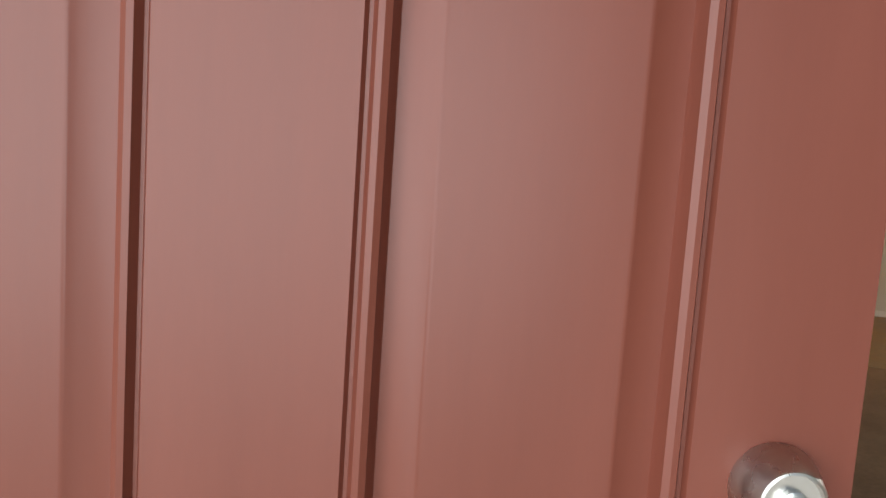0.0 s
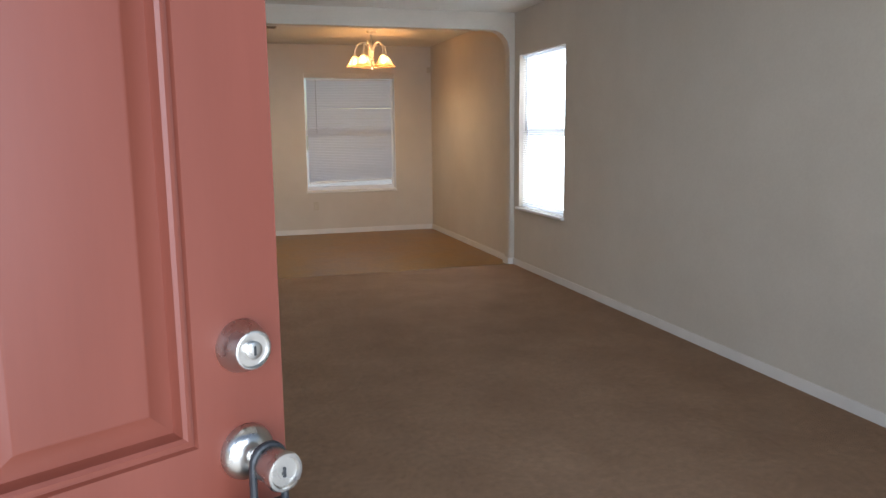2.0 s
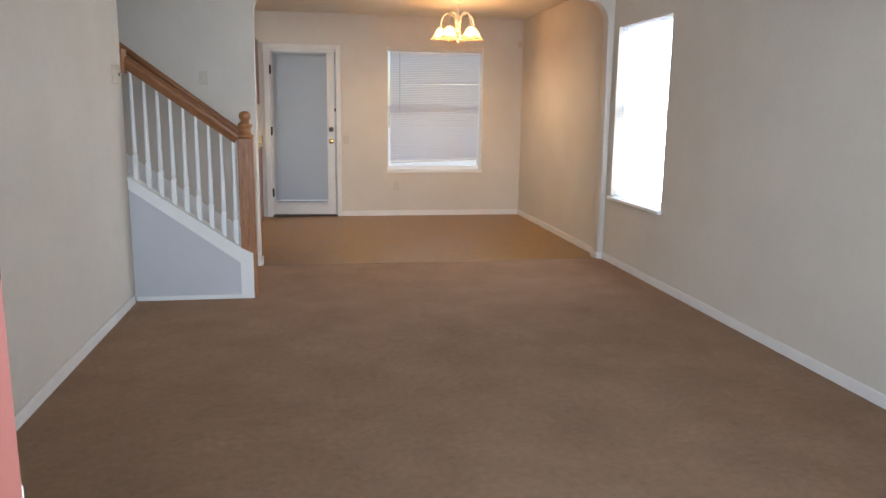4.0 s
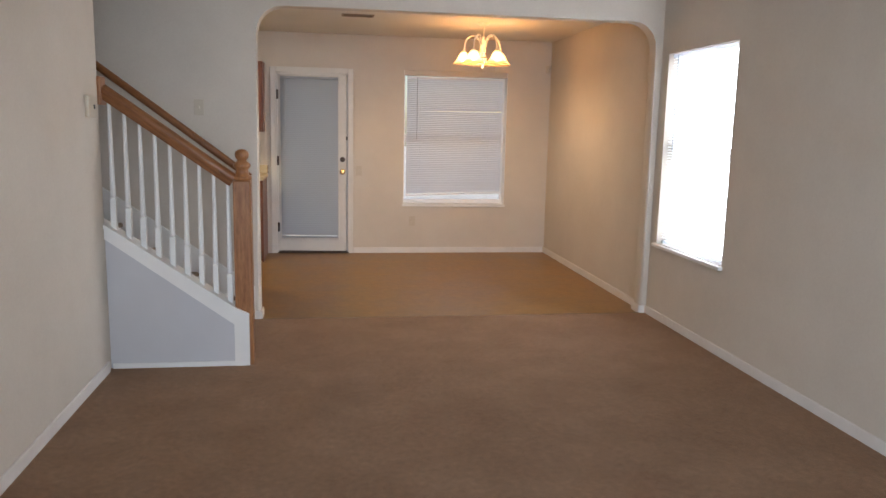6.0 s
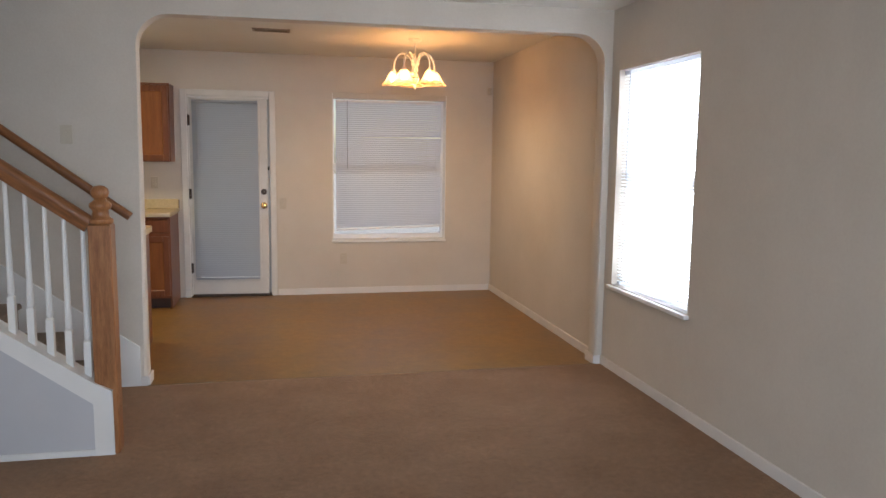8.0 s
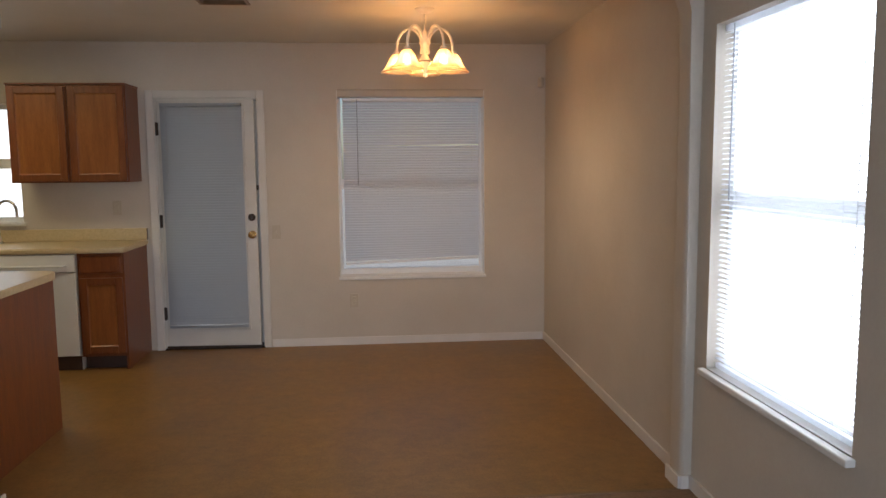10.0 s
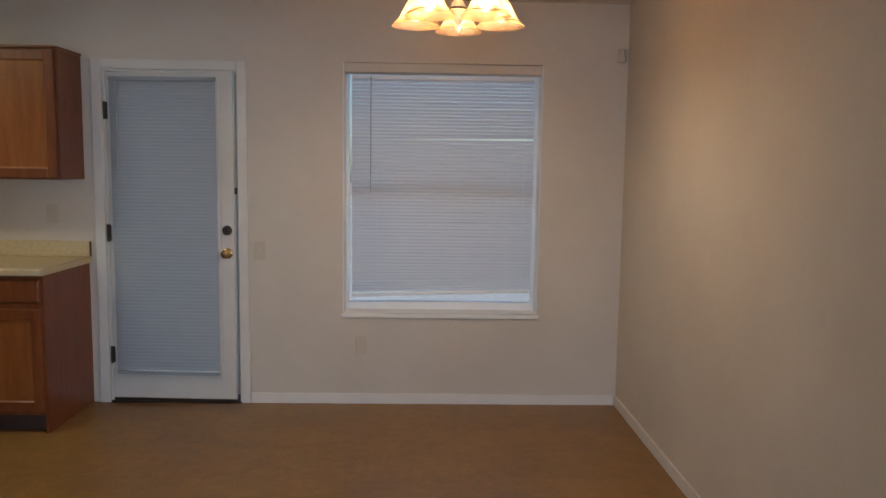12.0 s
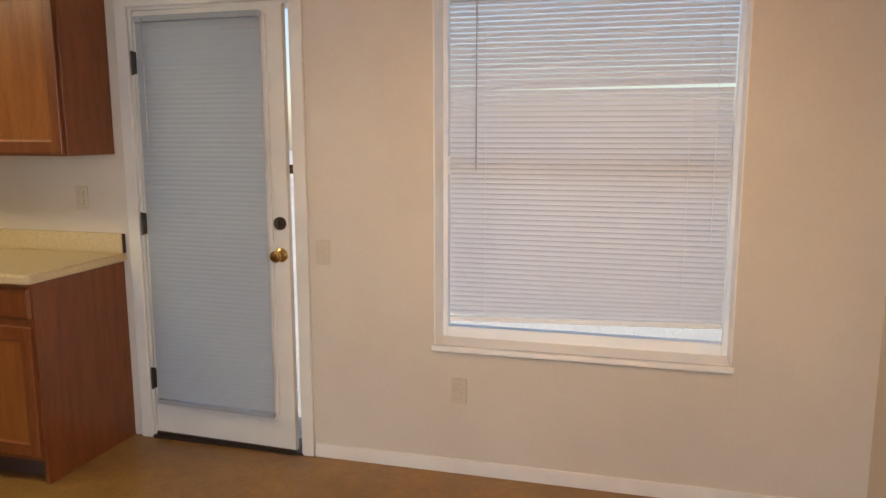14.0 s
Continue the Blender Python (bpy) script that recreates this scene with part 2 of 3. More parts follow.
def tube(points, radius, steps=10):
    """A round bar that follows points."""
    bm = bmesh.new()
    rings = []
    pts = [Vector(p) for p in points]
    side = None
    for i, p in enumerate(pts):
        t = (pts[min(i + 1, len(pts) - 1)] - pts[max(i - 1, 0)]).normalized()
        if side is None:
            side = t.orthogonal().normalized()
        side = (side - t * side.dot(t)).normalized()
        other = t.cross(side)
        rings.append([bm.verts.new(p + radius * (math.cos(2 * math.pi * k / steps) * side + math.sin(2 * math.pi * k / steps) * other)) for k in range(steps)])
    for a, b in zip(rings, rings[1:]):
        for k in range(steps):
            bm.faces.new((a[k], a[(k + 1) % steps], b[(k + 1) % steps], b[k]))
    bm.faces.new(rings[0][::-1])
    bm.faces.new(rings[-1])
    return bm


def extruded(outline, a0, a1, plane="xz"):
    """An outline in one plane given thickness across it."""
    bm = bmesh.new()

    def at(p, a):
        return {"xz": (p[0], a, p[1]), "xy": (p[0], p[1], a), "yz": (a, p[0], p[1])}[plane]
    lo = [bm.verts.new(at(p, a0)) for p in outline]
    hi = [bm.verts.new(at(p, a1)) for p in outline]
    bm.faces.new(lo)
    bm.faces.new(hi[::-1])
    for i in range(len(outline)):
        j = (i + 1) % len(outline)
        bm.faces.new((lo[i], hi[i], hi[j], lo[j]))
    return bm


def framed_panel(x0, x1, z0, z1, steps, back):
    """A rectangle with a stepped profile facing -y: steps of (inset, depth); back: where its flat back lies."""
    bm = bmesh.new()
    loops = []
    for inset, depth in steps:
        loops.append([bm.verts.new(p) for p in ((x0 + inset, depth, z0 + inset), (x1 - inset, depth, z0 + inset), (x1 - inset, depth, z1 - inset), (x0 + inset, depth, z1 - inset))])
    for a, b in zip(loops, loops[1:]):
        for i in range(4):
            bm.faces.new((a[i], a[(i + 1) % 4], b[(i + 1) % 4], b[i]))
    bm.faces.new(loops[-1])
    rear = [bm.verts.new((v.co.x, back, v.co.z)) for v in loops[0]]
    for i in range(4):
        bm.faces.new((rear[i], rear[(i + 1) % 4], loops[0][(i + 1) % 4], loops[0][i]))
    bm.faces.new(rear[::-1])
    return bm


def structure(name, bm, mat, label="", category=""):
    return tagged(part(name, bm, mat), label, category, kind="structure")


def strip(name, bm, mat, label):
    return structure(name, bm, mat, label, "baseboard" if name == "baseboard" else "trim")


# ---------- the building ----------
XR, XL, YB, YF, CH = 2.42, -1.46, 8.0, -1.50, 2.48      # right wall, left wall, rear wall, entrance wall, ceiling
ARCH_Y0, ARCH_Y1 = 4.97, 5.10
STAIR_Y0 = 3.84

structure("ground", boxes((-60, 60, -60, 60, -0.22, -0.12)), GRAVEL, "pale gravel yard round the house", "ground")
structure("porch_floor", boxes((-4, 4, -6, YF - 0.13, -0.12, -0.02)), CONCRETE, "grey concrete porch slab before the entrance", "floor")
structure("foundation", boxes((-4.1, 2.56, YF - 0.13, 8.15, -0.12, -0.03)), CONCRETE, "grey concrete slab under the house", "floor")
structure("floor_carpet", boxes((XL, XR, YF - 0.02, 4.955, -0.03, 0.0), (-4.0, XL, STAIR_Y0, 4.955, -0.03, 0.0)), CARPET, "worn brown wall-to-wall carpet with mottled pile", "carpet floor")
structure("floor_vinyl", boxes((-4.0, XR, 4.961, YB, -0.03, -0.004)), VINYL, "golden brown sheet vinyl floor with faint squares", "vinyl floor")
structure("transition_strip", boxes((-0.68, 2.365, 4.948, 4.972, -0.01, 0.003), bevel=0.002), material("strip_brown", (0.26, 0.17, 0.09), 0.5, 0.3), "thin brown strip between carpet and vinyl", "trim")

# entrance wall, out of view, with a wide opening enlarged to admit more daylight
structure("wall_south", boxes((-1.6, -1.195, YF - 0.13, YF, -0.03, CH), (1.55, XR + 0.15, YF - 0.13, YF, -0.03, CH), (-1.195, 1.55, YF - 0.13, YF, 2.40, CH)), WALL,
          "beige painted entrance wall with an opening enlarged for light", "wall")
# right wall with its window opening
W1 = (3.835, 4.845, 0.60, 2.065)
structure("wall_east", boxes((XR, XR + 0.15, YF, W1[0], -0.03, CH), (XR, XR + 0.15, W1[1], YB + 0.20, -0.03, CH),
                             (XR, XR + 0.15, W1[0], W1[1], -0.03, W1[2]), (XR, XR + 0.15, W1[0], W1[1], W1[3], CH)), WALL, "beige wall with orange peel texture and one window", "wall")
# rear wall with window, door and kitchen window openings
W2 = (0.69, 1.905, 0.575, 2.11)
D1 = (-0.755, 0.062, 0.0, 2.05)
W3 = (-2.62, -1.80, 1.07, 2.0)
structure("wall_north", boxes((W2[1], XR, YB, YB + 0.20, -0.03, CH), (W2[0], W2[1], YB, YB + 0.20, -0.03, W2[2]), (W2[0], W2[1], YB, YB + 0.20, W2[3], CH),
                              (D1[1], W2[0], YB, YB + 0.20, -0.03, CH), (D1[0], D1[1], YB, YB + 0.20, D1[3], CH),
                              (W3[1], D1[0], YB, YB + 0.20, -0.03, CH), (W3[0], W3[1], YB, YB + 0.20, -0.03, W3[2]), (W3[0], W3[1], YB, YB + 0.20, W3[3], CH),
                              (-4.0, W3[0], YB, YB + 0.20, -0.03, CH)), WALL, "beige rear wall of dining area and kitchen", "wall")
structure("wall_west", boxes((XL - 0.12, XL, YF, STAIR_Y0, -0.03, CH)), WALL, "pale beige wall beside the entrance", "wall")
structure("wall_stairwell", boxes((-4.0, XL - 0.12, STAIR_Y0 - 0.12, STAIR_Y0, -0.03, 4.9), (-4.12, -4.0, STAIR_Y0 - 0.12, YB + 0.20, -0.03, 4.9)), WALL, "beige stairwell walls", "wall")
structure("wall_stairwell_upper", boxes((-4.0, -1.2, ARCH_Y0, ARCH_Y1, CH + 0.2, 4.9), (-1.32, -1.2, STAIR_Y0, ARCH_Y0, CH + 0.12, 4.9), (XL - 0.12, -1.2, STAIR_Y0 - 0.12, STAIR_Y0, CH + 0.12, 4.9)), WALL,
          "beige upper stairwell walls", "wall")


def arch_wall():
    x0, x1, top, r = -0.68, 2.365, 2.315, 0.20
    pts = [(-4.0, -0.03), (x0, -0.03), (x0, top - r)]
    pts += [(x0 + r - r * math.cos(a), top - r + r * math.sin(a)) for a in [math.pi / 2 * i / 10 for i in range(1, 11)]]
    pts += [(x1 - r + r * math.sin(a), top - r + r * math.cos(a)) for a in [math.pi / 2 * i / 10 for i in range(0, 11)]]
    pts += [(x1, -0.03), (XR, -0.03), (XR, CH + 0.2), (-4.0, CH + 0.2)]
    bm = extruded(pts, ARCH_Y0, ARCH_Y1)
    edges = []
    for e in bm.edges:
        a, b = e.verts
        inner = all(x0 - 1e-4 <= v.co.x <= x1 + 1e-4 and v.co.z <= top + 1e-4 for v in (a, b))
        if inner and abs(a.co.y - b.co.y) < 1e-5:
            edges.append(e)
    bmesh.ops.bevel(bm, geom=edges, offset=0.022, segments=4, profile=0.5, affect="EDGES")
    ob = structure("wall_arch", bm, WALL, "beige wall with a wide opening and rounded upper corners", "wall")
    return smooth(ob, 40)


arch_wall()
structure("ceiling", boxes((-1.58, XR + 0.15, YF - 0.13, STAIR_Y0 - 0.12, CH, CH + 0.12), (-1.2, XR + 0.15, STAIR_Y0 - 0.12, ARCH_Y0, CH, CH + 0.12),
                           (-4.0, XR + 0.15, ARCH_Y1, YB + 0.20, CH, CH + 0.12), (-4.12, -1.2, STAIR_Y0 - 0.12, ARCH_Y1, 4.9, 5.0)), CEIL, "off-white textured ceiling", "ceiling")
structure("roof", boxes((-4.6, 3.0, -3.0, 8.7, 5.02, 5.2)), STUCCO, "plain flat roof over the house", "roof")
structure("wall_upper_storey", boxes((-1.2, XR + 0.15, YF - 0.13, YF, CH + 0.12, 5.02), (XR, XR + 0.15, YF, YB + 0.20, CH + 0.12, 5.02), (-4.0, XR, YB, YB + 0.20, CH + 0.12, 5.02)), STUCCO, "plain outer walls of the upper storey", "wall")

# baseboards
BB, BT = 0.062, 0.013


def baseboard(x0, x1, y0, y1, label="white painted baseboard along the wall"):
    bm = boxes((x0, x1, y0, y1, -0.005, BB), bevel=0.004)
    strip("baseboard", bm, BASE, label)


baseboard(XR - BT, XR, YF, ARCH_Y0 - 0.0005)
baseboard(XR - BT, XR, ARCH_Y1 + 0.0005, YB)
baseboard(0.118, XR - BT - 0.001, YB - BT, YB)
baseboard(XL, XL + BT, YF, STAIR_Y0 - 0.06)
baseboard(2.365 - BT, 2.365, ARCH_Y0 - BT, ARCH_Y1 + BT, "white baseboard wrapped round the arch pier")
baseboard(2.36505, XR - BT - 0.001, ARCH_Y0 - BT, ARCH_Y0, "white baseboard wrapped round the arch pier")
baseboard(-0.68, -0.68 + BT, ARCH_Y0 - BT, ARCH_Y1 + BT, "white baseboard wrapped round the arch pier")
baseboard(-0.72, -0.6805, ARCH_Y0 - BT, ARCH_Y0, "white baseboard wrapped round the arch pier")
baseboard(1.56, XR - BT - 0.001, YF, YF + BT)


# ---------- windows ----------
def window_unit(name, m, w, h, label, sill_out=0.035, apron=True, d0=0.078, over=0.022, low=0.038, f=0.038):
    """Local frame: x across, -y into the room, z up from the sill; the wall's face is at y = 0."""
    top = tagged(holder(name, m), label, "window", kind="structure")
    d1 = d0 + 0.047
    for spec in ((0, f, d0, d1, 0, h), (w - f, w, d0, d1, 0, h), (f, w - f, d0, d1, 0, low), (f, w - f, d0, d1, h - f, h)):
        part("window_frame", boxes(spec, bevel=0.003), VINYL_FRAME, top)
    part("meeting_rail", boxes((f, w - f, d0 + 0.004, d1 - 0.008, h * 0.5 - 0.04, h * 0.5 + 0.04), bevel=0.003), VINYL_FRAME, top)
    for z0, z1, y in ((low, h * 0.5 - 0.04, d0 + 0.018), (h * 0.5 + 0.04, h - f, d0 + 0.03)):
        g = part("pane", boxes((f, w - f, y, y + 0.004, z0, z1)), GLASS, top)
        g.visible_shadow = False
    bm = boxes((-over, w + over, -sill_out, 0.0, -0.028, -0.001), bevel=0.006)
    add_box(bm, 0.001, w - 0.001, 0.0, d0, -0.02, 0.002)
    part("window_sill", bm, TRIM, top, "white painted sill board")
    if apron:
        part("apron", boxes((-0.008, w + 0.008, -0.014, 0.0, -0.075, -0.029), bevel=0.004), TRIM, top)
    return top


window_unit("window_1", pose(XR, W1[1], W1[2], 0, 0, -90), W1[1] - W1[0], W1[3] - W1[2], "white single-hung window full of bright daylight", apron=False)
window_unit("window_2", pose(W2[0], YB, W2[2]), W2[1] - W2[0], W2[3] - W2[2], "white single-hung window behind a closed blind", d0=0.135, apron=False, sill_out=0.014, over=0.010, low=0.050, f=0.026)
# white side linings colour in the daylight that falls on the beige reveal
for x in (0.003, W2[1] - W2[0] - 0.003):
    jamb = boxes((x - 0.003, x + 0.003, -0.002, 0.134, 0.003, W2[3] - W2[2] - 0.002), bevel=0.0015)
    part("daylit_jamb_lining", jamb, TRIM, bpy.data.objects["window_2"], "white lining painted for daylight on the reveal")
head = boxes((0.001, W2[1] - W2[0] - 0.001, 0.016, 0.13, W2[3] - W2[2] - 0.056, W2[3] - W2[2] - 0.001), bevel=0.004)
part("head_lining", head, WALL, bpy.data.objects["window_2"], "beige lining over the blind")
window_unit("window_3", pose(W3[0], YB, W3[2]), W3[1] - W3[0], W3[3] - W3[2], "white kitchen window over the counter", apron=False)


def blind_slat(w, depth=0.026, crown=0.0042):
    bm = bmesh.new()
    rows = []
    n = 4
    for i in range(n + 1):
        v = i / n - 0.5
        y, z = v * depth, crown * (1 - 4 * v * v)
        rows.append([bm.verts.new((x, y, z)) for x in (0, w)])
    for a, b in zip(rows, rows[1:]):
        bm.faces.new((a[0], a[1], b[1], b[0]))
    return bm


def mini_blind(name, m, w, h, tilt, label, gap_row=None, droop=0.0, wand=0.12, wand_drop=0.72, pitch=0.0215, ladders=2, stuff=None, cord=True, uneven=1.6, crown=0.0042):
    """Hung from the top at z = 0; x across, -y into the room. droop: how much higher the bottom's far end hangs."""
    top = tagged(holder(name, m), label, "window blind")
    part("head_rail", boxes((0, w, -0.014, 0.014, -0.026, 0), bevel=0.003), stuff or VINYL_FRAME, top)
    n = int((h - 0.05) / pitch)
    first = None
    rnd = random.Random(7)
    for i in range(n):
        z = -0.036 - i * pitch
        k = max(0.0, (i / n - 0.86) / 0.14)
        lean = math.degrees(math.atan2(droop * k, w))
        a = tilt + rnd.uniform(-uneven, uneven)
        if gap_row is not None and i == gap_row:
            a = tilt
        roll = -lean + rnd.uniform(-0.05, 0.05)
        mm = pose(0, 0, z, 0, roll, 0) @ pose(0, 0, 0, a, 0, 0)
        if gap_row is not None and i == gap_row:
            mm = pose(0, 0, z - 0.002, 0, -0.75, 0) @ pose(0, 0, 0, a, 0, 0)
        if first is None:
            first = smooth(part("slat", blind_slat(w, crown=crown), stuff or SLAT, top, "", mm))
        else:
            again(first, top, mm)
    zb = -0.036 - n * pitch - 0.004
    part("bottom_rail", boxes((0, w, -0.012, 0.012, -0.015, 0.006), bevel=0.003), stuff or VINYL_FRAME, top, "", pose(0, 0, zb, 0, math.degrees(math.atan2(-droop, w)), 0))
    for k in range(ladders):
        x = w * (0.14 + 0.72 * k / max(1, ladders - 1))
        part("ladder_cord", tube([(x, -0.0145, -0.02), (x, -0.0145, zb)], 0.0009, 5), VINYL_FRAME, top)
    part("tilt_wand", tube([(wand, -0.022, -0.01), (wand, -0.024, -wand_drop)], 0.0032, 6), clear_wand, top, "clear plastic tilt wand")
    if cord:
        part("lift_cord", tube([(w - 0.06, -0.02, -0.02), (w - 0.06, -0.021, -h * 0.72)], 0.0014, 5), VINYL_FRAME, top)
    return top


clear_wand = material("grey_plastic", (0.42, 0.43, 0.46), 0.3, scale=20)
mini_blind("window_blind", pose(W2[0] + 0.044, YB + 0.105, W2[3] - 0.062), W2[1] - W2[0] - 0.080, 1.398, 51, "white mini blind with thin closed slats and a crooked bottom rail", gap_row=16, droop=0.038, uneven=0.8)
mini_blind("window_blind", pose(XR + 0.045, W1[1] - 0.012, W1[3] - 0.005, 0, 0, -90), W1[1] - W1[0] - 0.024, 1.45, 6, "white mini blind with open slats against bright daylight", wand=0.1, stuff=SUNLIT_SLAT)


# ---------- rear door ----------
AJAR = pose(-0.737, YB + 0.004, 0, 0, 0, -2.6) @ pose(0.737, -YB - 0.004, 0)


def rear_door():
    """A white door with one tall light, a blind on it, in a white frame; it stands ajar into the room."""
    top = tagged(holder("door_1"), "white glazed back door standing ajar with a closed blind", "door", kind="structure")
    x0, x1 = -0.735, 0.030
    y0, y1 = YB + 0.004, YB + 0.034
    lx0, lx1, lz0, lz1 = -0.655, -0.075, 0.19, 1.955
    slab = boxes((x0, lx0, y0, y1, 0.022, 2.028), (lx1, x1, y0, y1, 0.022, 2.028), (lx0, lx1, y0, y1, 0.022, lz0), (lx0, lx1, y0, y1, lz1, 2.028))
    leaf = part("door_leaf", slab, DOOR_PAINT, top)
    g = part("pane", boxes((lx0, lx1, y0 + 0.016, y0 + 0.022, lz0, lz1)), GLASS, top)
    g.visible_shadow = False
    fr = boxes((lx0 - 0.03, lx0, y0 - 0.010, y0, lz0 - 0.03, lz1 + 0.03), (lx1, lx1 + 0.03, y0 - 0.010, y0, lz0 - 0.03, lz1 + 0.03),
               (lx0, lx1, y0 - 0.010, y0, lz0 - 0.03, lz0), (lx0, lx1, y0 - 0.010, y0, lz1, lz1 + 0.03), bevel=0.004)
    part("light_frame", fr, DOOR_PAINT, top)
    for cx in ((-0.815, -0.752), (0.052, 0.112)):
        part("door_casing", boxes((cx[0], cx[1], YB - 0.018, YB, -0.005, 2.105), bevel=0.005), DOOR_PAINT, top)
    part("door_casing", boxes((-0.752, 0.052, YB - 0.0175, YB, 2.045, 2.105), bevel=0.005), DOOR_PAINT, top)
    # last box: unseen outer stop, added to block the gap's daylight head-on
    part("door_jamb", boxes((-0.755, -0.737, YB, YB + 0.14, 0, 2.05), (-0.737, 0.048, YB, YB + 0.14, 2.032, 2.05), (0.048, 0.062, YB, YB + 0.195, 0, 2.05), (-0.010, 0.048, YB + 0.168, YB + 0.195, 0, 2.05)), DOOR_PAINT, top)
    part("threshold", extruded([(YB - 0.022, -0.004), (YB - 0.016, 0.008), (YB + 0.06, 0.014), (YB + 0.14, 0.006), (YB + 0.14, -0.02), (YB - 0.022, -0.02)], -0.75, 0.06, "yz"), BRONZE, top, "dark metal threshold")
    part("door_sweep", boxes((x0, x1, YB - 0.006, YB + 0.003, 0.010, 0.026)), BRONZE, top)
    for z in (1.80, 1.06, 0.30):
        h = part("hinge", boxes((-0.748, -0.724, YB - 0.008, YB + 0.003, z - 0.05, z + 0.05), bevel=0.002), BRONZE, top)
        part("hinge_pin", tube([(-0.738, YB - 0.012, z - 0.054), (-0.738, YB - 0.012, z + 0.054)], 0.006, 8), BRONZE, h)
    hx = -0.010
    smooth(part("deadbolt", turned([(0.030, 0.0), (0.030, 0.008), (0.026, 0.014), (0.0, 0.015)], 20, "y"), BRONZE, top, "dark bronze deadbolt", pose(hx, y0, 1.085)))
    part("thumb_turn", boxes((-0.005, 0.005, -0.032, -0.014, -0.016, 0.016), bevel=0.002), BRONZE, top, "", pose(hx, y0, 1.085))
    smooth(part("door_knob", turned([(0.032, 0.0), (0.032, 0.005), (0.024, 0.010), (0.012, 0.014), (0.011, 0.030), (0.020, 0.036), (0.027, 0.048), (0.026, 0.058), (0.018, 0.065), (0.0, 0.067)], 20, "y"), BRASS, top, "round polished brass knob", pose(hx, y0, 0.943)))
    for ob in [o for o in top.children if o.name.split(".")[0] in ("door_leaf", "pane", "light_frame", "door_sweep", "deadbolt", "thumb_turn", "door_knob")]:
        ob.matrix_basis = AJAR @ ob.matrix_basis
    part("strike_plate", boxes((0.028, 0.047, YB - 0.004, YB + 0.002, 1.305, 1.345)), BRONZE, top)
    return top


rear_door()
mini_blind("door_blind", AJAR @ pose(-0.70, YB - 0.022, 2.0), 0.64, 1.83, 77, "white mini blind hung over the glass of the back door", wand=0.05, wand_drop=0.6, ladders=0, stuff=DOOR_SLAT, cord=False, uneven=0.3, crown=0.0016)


# ---------- stairs ----------
RISE, RUN, FIRST = 0.185, 0.262, -0.885


def stairs():
    top = tagged(holder("staircase"), "brown carpeted staircase rising beside the wall", "staircase")
    for i in range(12):
        x = FIRST - RUN * i
        z = RISE * (i + 1)
        pts = [(x - RUN - 0.03, z), (x + 0.012, z), (x + 0.024, z - 0.012), (x + 0.022, z - 0.03), (x, z - 0.042), (x, z - RISE), (x - RUN - 0.03, z - RISE)]
        if i:
            pts[-2:] = [(x, z - RISE - 0.002), (x - RUN - 0.03, z - RISE - 0.002)]
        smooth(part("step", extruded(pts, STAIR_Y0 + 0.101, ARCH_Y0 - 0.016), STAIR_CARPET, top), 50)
    return top


stairs()
SLOPE = 0.70


def cap_z(x):
    return 0.345 + SLOPE * (-0.72 - x)


KNEE = material("pale_wall_paint", (0.54, 0.53, 0.535), 0.6, second=(0.505, 0.495, 0.50), scale=2, bump=0.15, bump_scale=75, bump_size=0.003)
# low wall under the balusters, with its white trim
knee = [(-0.652, -0.005), (-0.652, 0.30), (-0.72, 0.325), (XL - 0.05, cap_z(XL - 0.05) - 0.02), (XL - 0.05, -0.005)]
structure("wall_knee", extruded(knee, STAIR_Y0, STAIR_Y0 + 0.10), KNEE, "low sloped wall under the stair balusters", "wall")
trim_out = [(-0.646, 0.0), (-0.646, 0.318), (-0.715, 0.348), (XL - 0.001, cap_z(XL)), (XL - 0.001, cap_z(XL) - 0.075), (-0.735, 0.262), (-0.735, 0.0)]
strip("stringer_trim", extruded(trim_out, STAIR_Y0 - 0.016, STAIR_Y0), TRIM, "white painted trim along the sloped stair wall")
cap = [(-0.646, 0.300), (-0.646, 0.328), (-0.716, 0.362), (XL - 0.04, cap_z(XL - 0.04) + 0.014), (XL - 0.04, cap_z(XL - 0.04) - 0.012), (-0.720, 0.332)]
strip("stair_cap", extruded(cap, STAIR_Y0 - 0.028, STAIR_Y0 + 0.105), TRIM, "white cap board on the sloped stair wall")
strip("baseboard", boxes((XL + BT, -0.7355, STAIR_Y0 - 0.014, STAIR_Y0, -0.005, 0.03), bevel=0.003), TRIM, "thin white baseboard under the stair wall")
skirt = [(-0.72, 0.0), (-0.72, 0.255), (-3.6, 0.255 + 0.70 * 2.88), (-3.6, 0.05 + 0.70 * 2.88), (-0.95, 0.0)]
strip("stair_skirt", extruded(skirt, ARCH_Y0 - 0.015, ARCH_Y0), TRIM, "white skirt board beside the stair treads")


def baluster_mesh(h):
    """Square foot, then a round tapered shaft."""
    bm = bmesh.new()
    add_box(bm, -0.0165, 0.0165, -0.0165, 0.0165, -0.03, 0.19, 0.002, 1)
    prof = [(0.0165, 0.19), (0.011, 0.198), (0.0155, 0.206), (0.0165, 0.222), (0.0155, 0.26), (0.0135, h * 0.6), (0.0105, h * 0.9), (0.0098, h + 0.02)]
    t = turned(prof, 10)
    me = bpy.data.meshes.new("tmp")
    t.to_mesh(me)
    t.free()
    bm.from_mesh(me)
    bpy.data.meshes.remove(me)
    return bm


